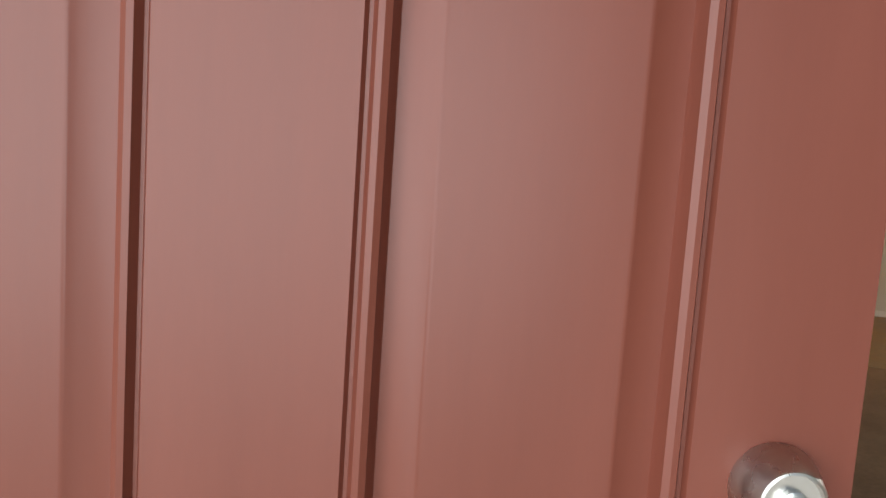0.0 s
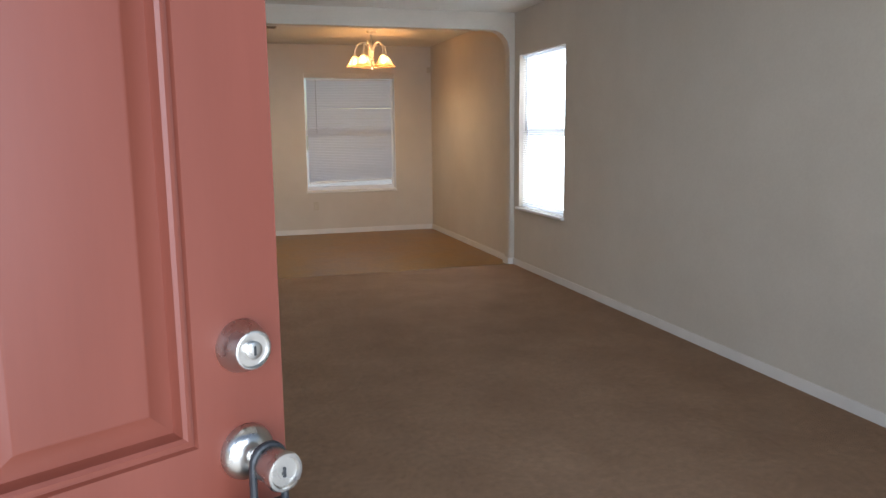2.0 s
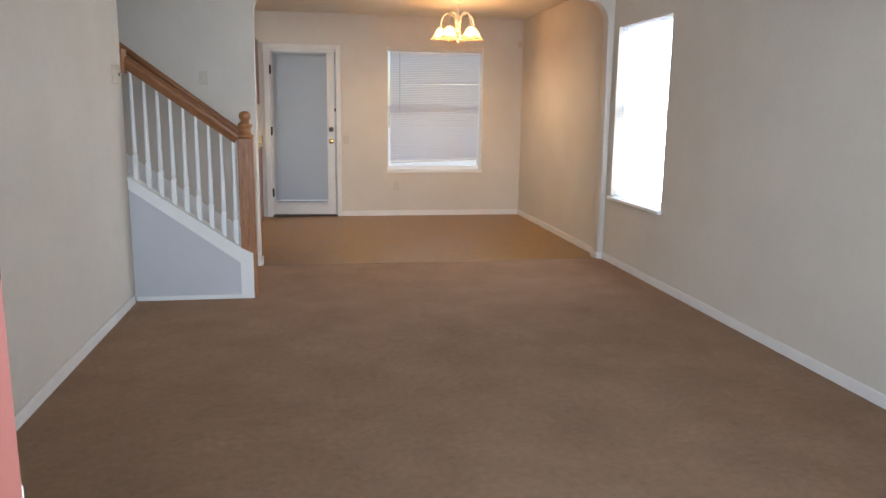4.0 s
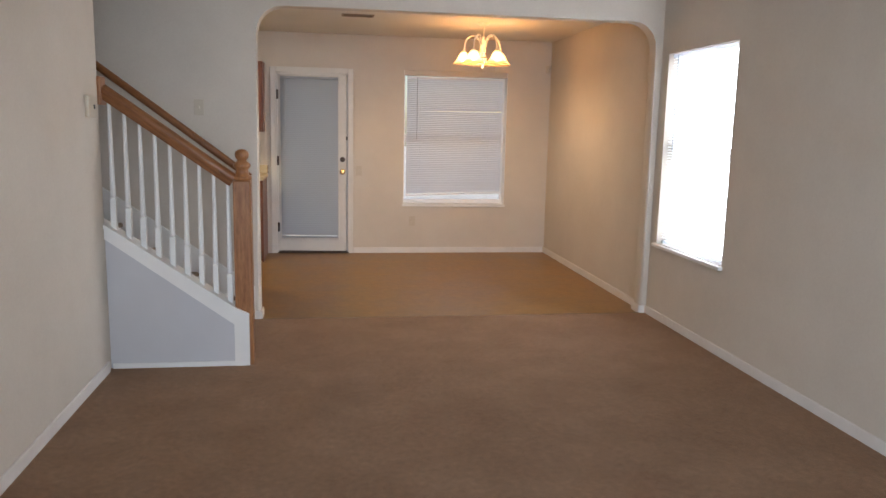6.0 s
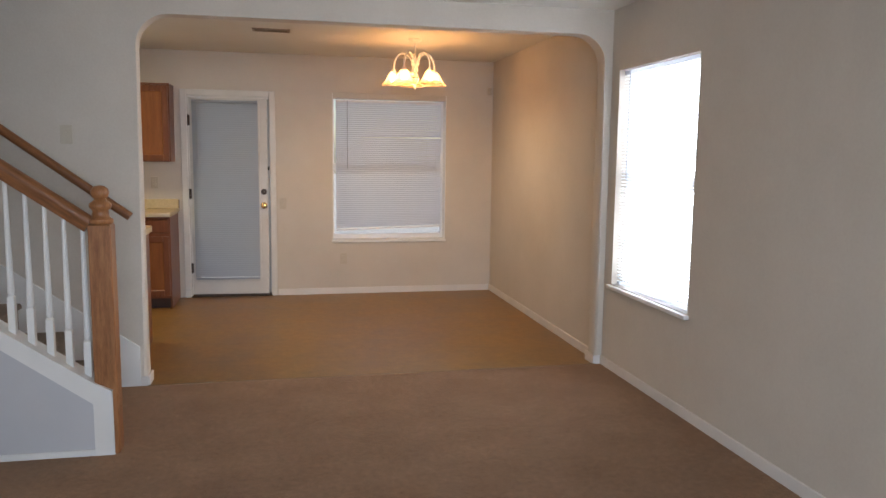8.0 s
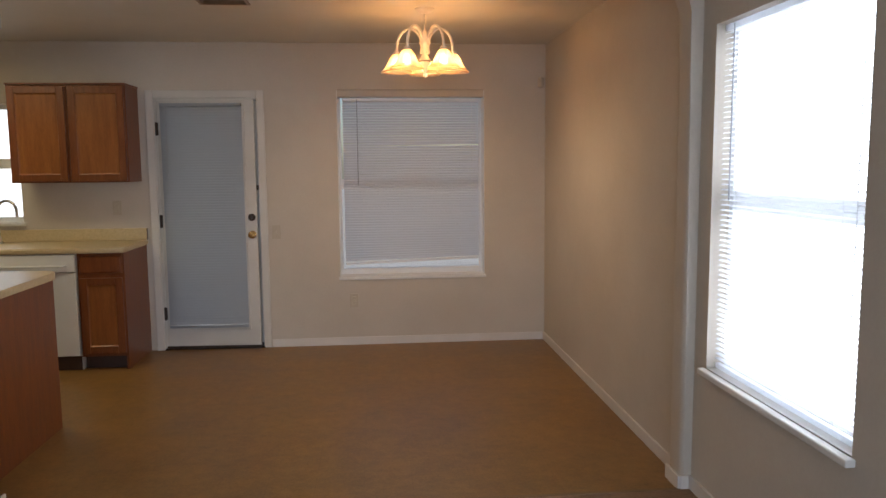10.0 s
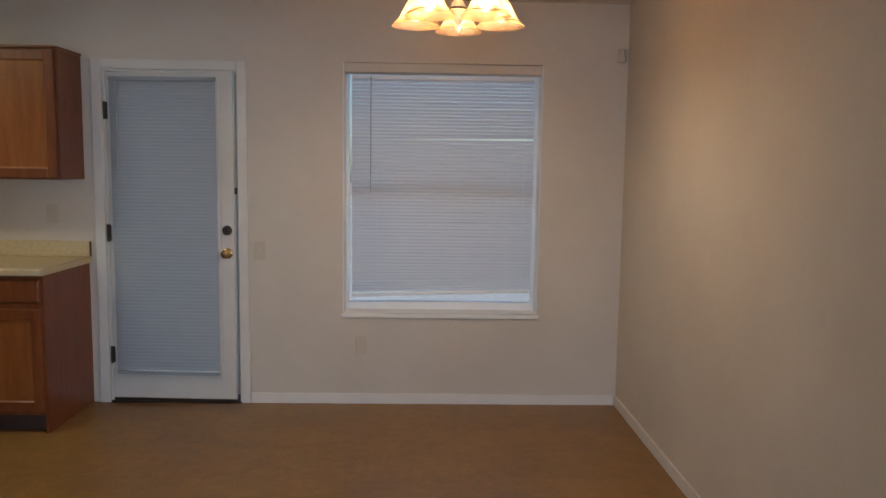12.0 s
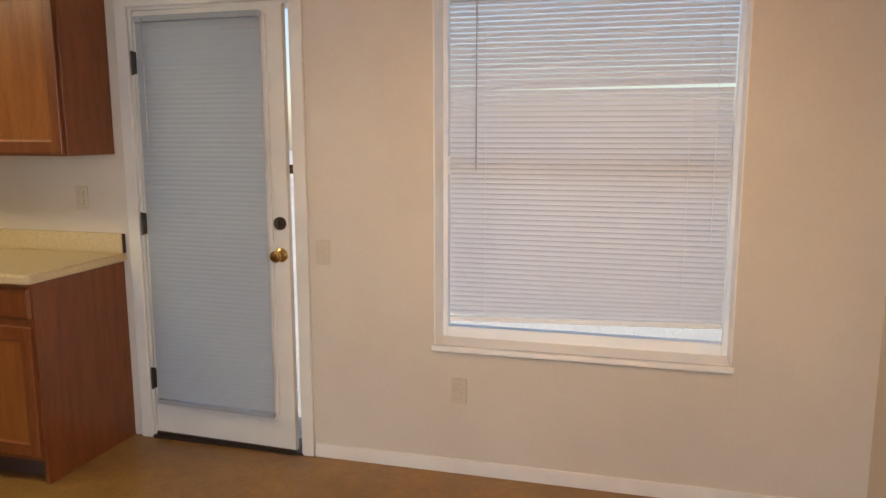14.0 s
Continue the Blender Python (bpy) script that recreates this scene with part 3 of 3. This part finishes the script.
def railing():
    top = tagged(holder("stair_railing"), "stained oak stair railing with white balusters", "stair railing")
    yb = STAIR_Y0 + 0.045
    nx = -0.676
    post = part("newel_post", boxes((nx - 0.052, nx + 0.052, yb - 0.052, yb + 0.052, 0.0, 1.135), bevel=0.006), OAK, top)
    finial = turned([(0.050, 1.135), (0.056, 1.142), (0.056, 1.158), (0.040, 1.170), (0.036, 1.20), (0.047, 1.212), (0.052, 1.224), (0.048, 1.236), (0.030, 1.248), (0.027, 1.256), (0.037, 1.268), (0.042, 1.286), (0.038, 1.304), (0.022, 1.318), (0.0, 1.322)], 24)
    smooth(part("finial", finial, OAK, post, "turned oak knob", pose(nx, yb, 0)), 50)
    # handrail: a moulded bar along the slope
    x0, z0, x1 = nx - 0.05, 1.135, XL + 0.012
    sl = 0.705
    ang = math.atan(sl)
    ln = (x0 - x1) / math.cos(ang)
    prof = [(-0.022, -0.042), (0.022, -0.042), (0.026, -0.018), (0.034, -0.006), (0.035, 0.016), (0.025, 0.033), (0.0, 0.039), (-0.025, 0.033), (-0.035, 0.016), (-0.034, -0.006), (-0.026, -0.018)]
    rail = part("handrail", extruded(prof, 0.0, -ln, "yz"), OAK_RAIL, top, "", pose(x0, yb, z0, 0, 0, 0) @ pose(0, 0, 0, 0, math.degrees(ang), 0))
    smooth(rail, 50)
    part("rosette", boxes((XL - 0.005, XL + 0.018, yb - 0.055, yb + 0.055, z0 + sl * (x0 - x1) - 0.085, z0 + sl * (x0 - x1) + 0.075), bevel=0.006), OAK, top, "oak block that ends the handrail")
    first = None
    k = 0
    while True:
        x = -0.761 - 0.0817 * k
        if x < XL + 0.02:
            break
        h = (z0 - 0.04 + sl * (x0 - x)) - cap_z(x)
        if first is None:
            first = smooth(part("baluster", baluster_mesh(h), TRIM, top, "white turned baluster", pose(x, yb, cap_z(x))))
        else:
            again(first, top, pose(x, yb, cap_z(x)))
        k += 1


railing()


def wall_rail():
    top = tagged(holder("wall_handrail"), "dark stained wooden handrail on the stairwell wall", "handrail")
    y = ARCH_Y0 - 0.065
    sl, x0, z0, x1 = 0.745, -0.735, 1.085, -3.2
    ang = math.atan(sl)
    ln = (x0 - x1) / math.cos(ang)
    prof = [(0.024 * math.cos(a) , 0.027 * math.sin(a)) for a in [2 * math.pi * i / 14 for i in range(14)]]
    smooth(part("handrail", extruded(prof, 0.0, -ln, "yz"), OAK_RAIL, top, "", pose(x0, y, z0) @ pose(0, 0, 0, 0, math.degrees(ang), 0)), 60)
    for x in (-1.9, -2.8):
        z = z0 + sl * (x0 - x) - 0.025
        b = part("bracket", tube([(x, ARCH_Y0 - 0.004, z - 0.06), (x, y + 0.02, z - 0.06), (x, y, z - 0.035), (x, y, z + 0.004)], 0.006, 8), BRONZE, top)
        smooth(part("bracket_plate", turned([(0.026, 0.0), (0.026, 0.004), (0.018, 0.008), (0.0, 0.008)], 16, "y"), BRONZE, b, "", pose(x, ARCH_Y0, z - 0.06)))


wall_rail()


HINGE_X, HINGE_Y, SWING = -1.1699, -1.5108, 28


# ---------- entrance door, standing open ----------
def entrance_door():
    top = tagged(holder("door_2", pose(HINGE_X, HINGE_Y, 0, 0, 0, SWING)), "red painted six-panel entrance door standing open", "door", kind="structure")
    w, th, z0, z1 = 0.914, 0.044, 0.012, 2.04
    cols = [(0.122, 0.382), (0.530, 0.790)]
    rows = [(0.24, 0.80), (0.965, 1.60), (1.71, 1.925)]
    solid = [(0, cols[0][0], 0, th, z0, z1), (cols[0][1], cols[1][0], 0, th, z0, z1), (cols[1][1], w, 0, th, z0, z1)]
    zs = [z0] + [v for r in rows for v in r] + [z1]
    for c in cols:
        for a, b in zip(zs[::2], zs[1::2]):
            solid.append((c[0], c[1], 0, th, a, b))
    part("door_leaf", boxes(*solid), RED, top)
    steps = [(0.0, 0.0), (0.003, 0.005), (0.006, 0.005), (0.010, -0.004), (0.015, -0.005), (0.020, -0.002), (0.023, 0.008), (0.0255, 0.0125), (0.030, 0.0118), (0.056, 0.0012), (0.0575, 0.0004), (0.060, 0.0002)]
    for c in cols:
        for r in rows:
            ob = part("panel", framed_panel(c[0], c[1], r[0], r[1], steps, th), RED, top)
            smooth(ob, 28)
    lock_u = 0.854
    # deadbolt: a fat cone with a key plug
    bolt = smooth(part("deadbolt", turned([(0.034, 0.0), (0.0345, 0.004), (0.033, 0.010), (0.0265, 0.030), (0.0245, 0.034), (0.0225, 0.0345), (0.0215, 0.030), (0.0, 0.030)], 32, "y"), CHROME, top, "satin nickel deadbolt cylinder", pose(lock_u, 0, 1.085)))
    smooth(part("key_plug", turned([(0.011, 0.028), (0.011, 0.036), (0.009, 0.037), (0.0, 0.037)], 20, "y"), CHROME, bolt))
    part("keyhole", boxes((-0.0016, 0.0016, -0.0378, -0.036, -0.006, 0.006)), BLACK, bolt)
    rose = smooth(part("knob_rose", turned([(0.036, 0.0), (0.037, 0.004), (0.035, 0.012), (0.026, 0.020), (0.016, 0.024), (0.0, 0.024)], 32, "y"), CHROME, top, "satin nickel rose", pose(lock_u, 0, 0.943)))
    knob = smooth(part("door_knob", turned([(0.012, 0.020), (0.012, 0.034), (0.020, 0.040), (0.0235, 0.050), (0.0225, 0.072), (0.0245, 0.084), (0.0255, 0.090), (0.0235, 0.095), (0.020, 0.0955), (0.018, 0.091), (0.0, 0.091)], 32, "y"), CHROME, top, "satin nickel tulip knob", pose(lock_u, 0, 0.943)))
    part("keyhole", boxes((-0.0016, 0.0016, -0.0935, -0.0905, -0.006, 0.006)), BLACK, knob)
    for z in (0.25, 1.05, 1.83):
        part("hinge", boxes((-0.006, 0.012, -0.003, 0.03, z - 0.05, z + 0.05), bevel=0.002), CHROME, top)
    part("latch_plate", boxes((w, w + 0.002, 0.010, 0.034, 0.915, 0.970), (w, w + 0.002, 0.010, 0.034, 1.057, 1.112)), CHROME, top)
    return top


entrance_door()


def lockbox():
    """A black key box hung by its shackle on the knob of the entrance door."""
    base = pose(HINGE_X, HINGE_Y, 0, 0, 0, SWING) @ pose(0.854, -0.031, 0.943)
    top = tagged(holder("key_lockbox", base), "black plastic key lockbox hanging from the door knob", "lockbox")
    body = extruded([(-0.034, -0.185), (0.034, -0.185), (0.040, -0.175), (0.040, -0.085), (0.030, -0.058), (-0.030, -0.058), (-0.040, -0.085), (-0.040, -0.175)], -0.052, -0.002)
    bmesh.ops.bevel(body, geom=list(body.edges), offset=0.006, segments=2, affect="EDGES")
    b = part("body", body, BLACK, top)
    part("key_cover", boxes((-0.028, 0.028, -0.060, -0.050, -0.165, -0.095), bevel=0.004), BLACK, b, "raised black cover of the key store")
    part("label_bar", boxes((-0.018, 0.018, -0.0615, -0.0595, -0.108, -0.102)), CHROME, b)
    arc = [(-0.022, -0.024, -0.06), (-0.022, -0.024, -0.005)] + [(-0.022 * math.cos(a), -0.024, 0.002 + 0.022 * math.sin(a)) for a in [math.pi * i / 10 for i in range(1, 10)]] + [(0.022, -0.024, -0.005), (0.022, -0.024, -0.06)]
    part("shackle", tube(arc, 0.005, 10), BLACK, top, "black coated shackle round the knob")


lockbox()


# ---------- chandelier ----------
AMBER = material("amber_glass_line", (0.35, 0.17, 0.05), 0.3, scale=20)
def chandelier():
    cx, cy = 1.325, 6.636
    top = tagged(holder("chandelier", pose(cx, cy, 0)), "cream five-arm chandelier with lit frosted bell shades", "chandelier")
    smooth(part("canopy", turned([(0.062, CH), (0.062, CH - 0.006), (0.045, CH - 0.022), (0.014, CH - 0.032), (0.0, CH - 0.032)], 24), LAMP_METAL, top))
    part("rod", tube([(0, 0, CH - 0.03), (0, 0, 2.33)], 0.007, 8), LAMP_METAL, top)
    smooth(part("hub", turned([(0.0, 2.345), (0.016, 2.34), (0.020, 2.315), (0.034, 2.29), (0.036, 2.265), (0.018, 2.235), (0.016, 2.19), (0.030, 2.165), (0.034, 2.14), (0.022, 2.105), (0.010, 2.085), (0.013, 2.07), (0.008, 2.055), (0.0, 2.045)], 20), LAMP_METAL, top))
    arm0 = shade0 = None
    for i in range(5):
        a = 87 + 72 * i
        m = pose(0, 0, 0, 0, 0, a)
        pts = [(0.025, 0, 2.20)] + [(0.105 - 0.085 * math.cos(t), 0, 2.235 + 0.125 * math.sin(t)) for t in [math.pi * k / 12 for k in range(0, 13)]] + [(0.192, 0, 2.20)]
        if arm0 is None:
            arm0 = smooth(part("arm", tube(pts, 0.0085, 8), LAMP_METAL, top, "", m), 60)
        else:
            again(arm0, top, m)
        prof = [(0.020, 2.205), (0.030, 2.200), (0.044, 2.180), (0.055, 2.155), (0.070, 2.128), (0.088, 2.106), (0.102, 2.093), (0.104, 2.089),
                (0.100, 2.091), (0.086, 2.104), (0.068, 2.126), (0.053, 2.153), (0.042, 2.178), (0.028, 2.196)]
        bm = turned(prof, 28)
        for f in [f for f in bm.faces if len(f.verts) > 4]:
            bm.faces.remove(f)
        ms = m @ pose(0.192, 0, 0)
        if shade0 is None:
            shade0 = smooth(part("shade", bm, SHADE, top, "frosted bell glass shade", ms), 60)
            holder0 = smooth(part("lamp_holder", turned([(0.0, 2.222), (0.018, 2.22), (0.022, 2.205), (0.020, 2.185), (0.014, 2.17), (0.0, 2.17)], 14), LAMP_METAL, top, "", ms))
            bulb0 = smooth(part("bulb", turned([(0.0, 2.172), (0.010, 2.168), (0.019, 2.150), (0.022, 2.132), (0.017, 2.115), (0.0, 2.108)], 14), BULB, top, "lit bulb", ms))
            bulb0.visible_shadow = False
            ring = [(0.0925 * math.cos(2 * math.pi * k / 24), 0.0925 * math.sin(2 * math.pi * k / 24), 2.1025 + 0.004 * math.sin(2 * math.pi * k / 6)) for k in range(25)]
            band0 = part("rim_band", tube(ring, 0.0022, 5), AMBER, top, "thin amber line on the glass", ms)
        else:
            bm.free()
            again(shade0, top, ms)
            again(holder0, top, ms)
            again(band0, top, ms)
            again(bulb0, top, ms).visible_shadow = False
        p = pose(cx, cy, 0) @ ms @ Vector((0, 0, 2.130))
        lamp("chandelier_bulb_light", "POINT", p, p + Vector((0, 0, -1)), 8.2, (1.0, 0.67, 0.37), radius=0.045)
    part("bronze_ring", tube([(0.036 * math.cos(2 * math.pi * k / 16), 0.036 * math.sin(2 * math.pi * k / 16), 2.152) for k in range(17)], 0.004, 6), BRONZE, top)


chandelier()


# ---------- kitchen ----------
def cabinet_door(name, x0, x1, z0, z1, y, parent, drawer=False):
    """A framed door: stiles and rails round a flat field, facing -y."""
    if drawer:
        bm = framed_panel(x0, x1, z0, z1, [(0.0, 0.0), (0.008, -0.010), (0.014, -0.012)], 0.008)
        return part(name, bm, CABINET, parent, "", pose(0, y, 0))
    fr = 0.052
    bm = boxes((x0, x0 + fr, -0.019, 0, z0, z1), (x1 - fr, x1, -0.019, 0, z0, z1), (x0 + fr, x1 - fr, -0.019, 0, z0, z0 + fr), (x0 + fr, x1 - fr, -0.019, 0, z1 - fr, z1), bevel=0.003)
    d = part(name, bm, CABINET, parent, "", pose(0, y, 0))
    part("field", framed_panel(x0 + fr - 0.002, x1 - fr + 0.002, z0 + fr - 0.002, z1 - fr + 0.002, [(0.0, -0.016), (0.008, -0.009), (0.012, -0.008)], -0.001), CABINET_FIELD, d, "flat golden brown panel")
    return d


def base_cabinet(x0, x1, doors, label, drawers=True):
    top = tagged(holder("base_cabinet"), label, "base cabinet", "kitchen base cabinets")
    yf = 7.43
    body = boxes((x0, x1, yf, YB - 0.003, 0.10, 0.872), (x0 + 0.001, x1 - 0.019, yf + 0.07, YB - 0.003, -0.004, 0.10), (x1 - 0.018, x1 - 0.0005, yf + 0.004, YB - 0.003, -0.004, 0.0995))
    part("body", body, CABINET, top)
    part("toe_kick", boxes((x0, x1 - 0.02, yf + 0.064, yf + 0.069, -0.003, 0.10)), TOE, top)
    wd = (x1 - x0) / doors
    for i in range(doors):
        a, b = x0 + wd * i + 0.014, x0 + wd * (i + 1) - 0.014
        cabinet_door("door", a, b, 0.125, 0.690, yf, top)
        if drawers:
            cabinet_door("drawer", a, b, 0.722, 0.855, yf - 0.002, top, True)
    return top


base_cabinet(-1.195, -0.862, 1, "reddish wood base cabinet with drawer beside the back door")
base_cabinet(-2.62, -1.815, 2, "reddish wood sink cabinet with two doors")


def dishwasher():
    top = tagged(holder("dishwasher"), "white dishwasher built in under the counter", "dishwasher")
    x0, x1, yf = -1.808, -1.202, 7.415
    part("body", boxes((x0, x1, yf + 0.03, YB - 0.02, 0.0, 0.870)), APPLIANCE, top)
    part("door", boxes((x0 + 0.003, x1 - 0.003, yf - 0.008, yf + 0.029, 0.11, 0.735), bevel=0.006), APPLIANCE, top)
    part("control_panel", boxes((x0 + 0.003, x1 - 0.003, yf - 0.012, yf + 0.029, 0.739, 0.868), bevel=0.006), APPLIANCE, top)
    part("handle", tube([(x0 + 0.06, yf - 0.010, 0.788), (x0 + 0.10, yf - 0.032, 0.784), (x1 - 0.10, yf - 0.032, 0.784), (x1 - 0.06, yf - 0.010, 0.788)], 0.009, 8), APPLIANCE, top)
    part("kick_plate", boxes((x0 + 0.003, x1 - 0.003, yf + 0.02, yf + 0.028, 0.0, 0.105)), TOE, top, "dark kick plate")


dishwasher()


def worktop():
    top = tagged(holder("worktop"), "tan laminate worktop with a low backsplash", "worktop")
    z0, z1 = 0.875, 0.915
    outline = [(-2.62, YB - 0.002), (-2.62, 7.395), (-0.872, 7.395), (-0.853, 7.402), (-0.846, 7.42), (-0.846, YB - 0.002)]
    bm = extruded(outline, z0, z1, "xy")
    bmesh.ops.bevel(bm, geom=[e for e in bm.edges if abs(e.verts[0].co.z - e.verts[1].co.z) < 1e-5], offset=0.008, segments=3, affect="EDGES")
    smooth(part("top", bm, COUNTER, top), 50)
    part("backsplash", boxes((-2.62, -0.852, YB - 0.022, YB - 0.001, z1, z1 + 0.095), bevel=0.004), COUNTER, top)
    # thin dark strip painted as the shadow on the backsplash end
    part("end_splash_shadow", boxes((-0.8515, -0.847, YB - 0.021, YB - 0.001, z1 + 0.001, z1 + 0.092)), TOE, top, "dark strip for the shadowed backsplash end")


worktop()


def faucet():
    top = tagged(holder("faucet", pose(-1.93, 7.86, 0.915)), "chrome gooseneck kitchen faucet behind the worktop", "faucet")
    smooth(part("base", turned([(0.028, 0.0), (0.028, 0.01), (0.018, 0.03), (0.013, 0.06), (0.0, 0.06)], 18), CHROME, top))
    pts = [(0, 0, 0.05), (0, 0, 0.25)] + [(0.085 - 0.085 * math.cos(t), -0.06 * (1 - math.cos(t)) / 2, 0.25 + 0.085 * math.sin(t)) for t in [math.pi * k / 12 for k in range(1, 13)]] + [(0.17, -0.06, 0.21)]
    smooth(part("spout", tube(pts, 0.011, 12), CHROME, top), 60)
    part("lever", tube([(0, 0.0, 0.06), (-0.03, -0.01, 0.08), (-0.08, -0.02, 0.12)], 0.006, 8), CHROME, top)


faucet()


def wall_cabinet(x0, x1, label):
    top = tagged(holder("wall_cabinet"), label, "wall cabinet", "kitchen wall cabinets")
    yf, z0, z1 = 7.70, 1.385, 2.115
    part("body", boxes((x0, x1, yf, YB - 0.002, z0, z1), bevel=0.002), CABINET, top)
    part("crown", boxes((x0 - 0.0, x1 + 0.006, yf - 0.022, YB - 0.002, z1 + 0.0005, z1 + 0.014), bevel=0.003), CABINET, top)
    cabinet_door("door", x0 + 0.012, x1 - 0.012, z0 + 0.012, z1 - 0.012, yf - 0.001, top)


wall_cabinet(-1.300, -0.872, "reddish wood wall cabinet beside the back door")
wall_cabinet(-1.733, -1.303, "reddish wood wall cabinet over the dishwasher")


def peninsula():
    top = tagged(holder("peninsula_cabinet"), "reddish wood cabinet end behind the arch wall", "base cabinet")
    x1, y0, y1 = -0.84, ARCH_Y1 + 0.002, 6.15
    part("body", boxes((-2.6, x1 - 0.012, y0, y1, 0.10, 0.872), (-2.6, x1 - 0.03, y0, y1 - 0.07, -0.004, 0.10)), CABINET, top)
    part("end_panel", boxes((x1 - 0.0118, x1, y0, y1 + 0.004, -0.004, 0.872), bevel=0.002), CABINET, top, "plain wooden end panel")
    w = tagged(holder("worktop"), "tan laminate worktop with a rounded corner", "worktop")
    outline = [(-2.6, y0), (-0.805, y0)] + [(-0.805 - 0.10 + 0.10 * math.cos(a), y1 + 0.03 - 0.10 + 0.10 * math.sin(a)) for a in [math.pi / 2 * k / 8 for k in range(9)]] + [(-2.6, y1 + 0.03)]
    bm = extruded(outline, 0.875, 0.915, "xy")
    smooth(part("top", bm, COUNTER, w), 50)


peninsula()


# ---------- ceiling fittings ----------
def ceiling_vent():
    top = tagged(holder("ceiling_vent", pose(0.105, 6.49, CH)), "brown metal air vent on the ceiling", "vent")
    w, d = 0.30, 0.15
    part("frame", boxes((-w / 2, w / 2, -d / 2, -d / 2 + 0.02, -0.006, 0), (-w / 2, w / 2, d / 2 - 0.02, d / 2, -0.006, 0), (-w / 2, -w / 2 + 0.02, -d / 2 + 0.02, d / 2 - 0.02, -0.006, 0), (w / 2 - 0.02, w / 2, -d / 2 + 0.02, d / 2 - 0.02, -0.006, 0)), VENT, top)
    # dark sheet on the ceiling stands in for the unlit duct
    part("duct_shade", boxes((-w / 2 + 0.02, w / 2 - 0.02, -d / 2 + 0.02, d / 2 - 0.02, -0.002, -0.0005)), TOE, top)
    first = None
    for i in range(6):
        m = pose(0, -d / 2 + 0.033 + i * 0.017, -0.006, 40, 0, 0)
        if first is None:
            first = part("slat", boxes((-w / 2 + 0.02, w / 2 - 0.02, -0.007, 0.007, -0.0006, 0.0006)), VENT, top, "", m)
        else:
            again(first, top, m)


VENT = material("tan_vent_metal", (0.34, 0.25, 0.17), 0.5, 0.2, scale=20)
ceiling_vent()


def kitchen_light():
    top = tagged(holder("ceiling_light", pose(-2.0, 6.75, CH)), "white fluorescent box light on the kitchen ceiling", "ceiling light")
    part("frame", boxes((-0.62, 0.62, -0.19, -0.17, -0.09, 0), (-0.62, 0.62, 0.17, 0.19, -0.09, 0), (-0.62, -0.60, -0.17, 0.17, -0.09, 0), (0.60, 0.62, -0.17, 0.17, -0.09, 0)), APPLIANCE, top)
    part("diffuser", boxes((-0.60, 0.60, -0.17, 0.17, -0.07, -0.06)), glowing("lit_diffuser", (1.0, 0.88, 0.62), 1.5), top, "glowing plastic diffuser")
    lamp("kitchen_ceiling_light", "AREA", (-2.0, 6.75, CH - 0.075), (-2.0, 6.75, 0), 18, (1.0, 0.88, 0.52), size=(1.1, 0.3))


kitchen_light()


# ---------- wall plates ----------
def wall_plate(name, m, label):
    """Facing -y, centred."""
    top = tagged(holder(name, m), label, "wall plate")
    part("plate", boxes((-0.035, 0.035, -0.006, 0, -0.057, 0.057), bevel=0.003), PLATE, top)
    if name == "light_switch":
        part("toggle", boxes((-0.005, 0.005, -0.016, -0.005, -0.011, 0.011), bevel=0.002), PLATE, top)
    else:
        for z in (-0.02, 0.02):
            part("socket", boxes((-0.016, 0.016, -0.0075, -0.0055, z - 0.013, z + 0.013), bevel=0.004), PLATE, top)


wall_plate("power_outlet", pose(0.803, YB, 0.374), "beige power outlet low on the rear wall")
wall_plate("power_outlet", pose(-1.075, YB, 1.175), "ivory power outlet over the worktop")
# plate added for a faint unidentified mark; its switch form is assumed
wall_plate("light_switch", pose(0.178, YB, 0.96), "beige plate standing for a faint mark beside the back door")
wall_plate("light_switch", pose(-1.09, ARCH_Y0, 1.58), "ivory light switch on the stairwell wall")


def keypad():
    top = tagged(holder("alarm_keypad", pose(XL, 3.66, 1.545, 0, 0, 90)), "white alarm keypad with a dark button", "keypad")
    part("case", boxes((-0.065, 0.065, -0.022, 0, -0.06, 0.06), bevel=0.006), PLATE, top)
    part("button", boxes((0.02, 0.04, -0.026, -0.021, -0.012, 0.012), bevel=0.003), BLACK, top, "small dark button")


keypad()


def sensor():
    top = tagged(holder("motion_sensor", pose(XR - 0.05, YB - 0.05, 2.165, 0, 0, 45)), "small white motion sensor in the corner", "sensor")
    part("case", boxes((-0.024, 0.024, -0.02, 0.02, -0.040, 0.040), bevel=0.010), PLATE, top)
    part("lens", boxes((-0.015, 0.015, -0.025, -0.019, -0.033, -0.005), bevel=0.003), PLATE, top)


sensor()
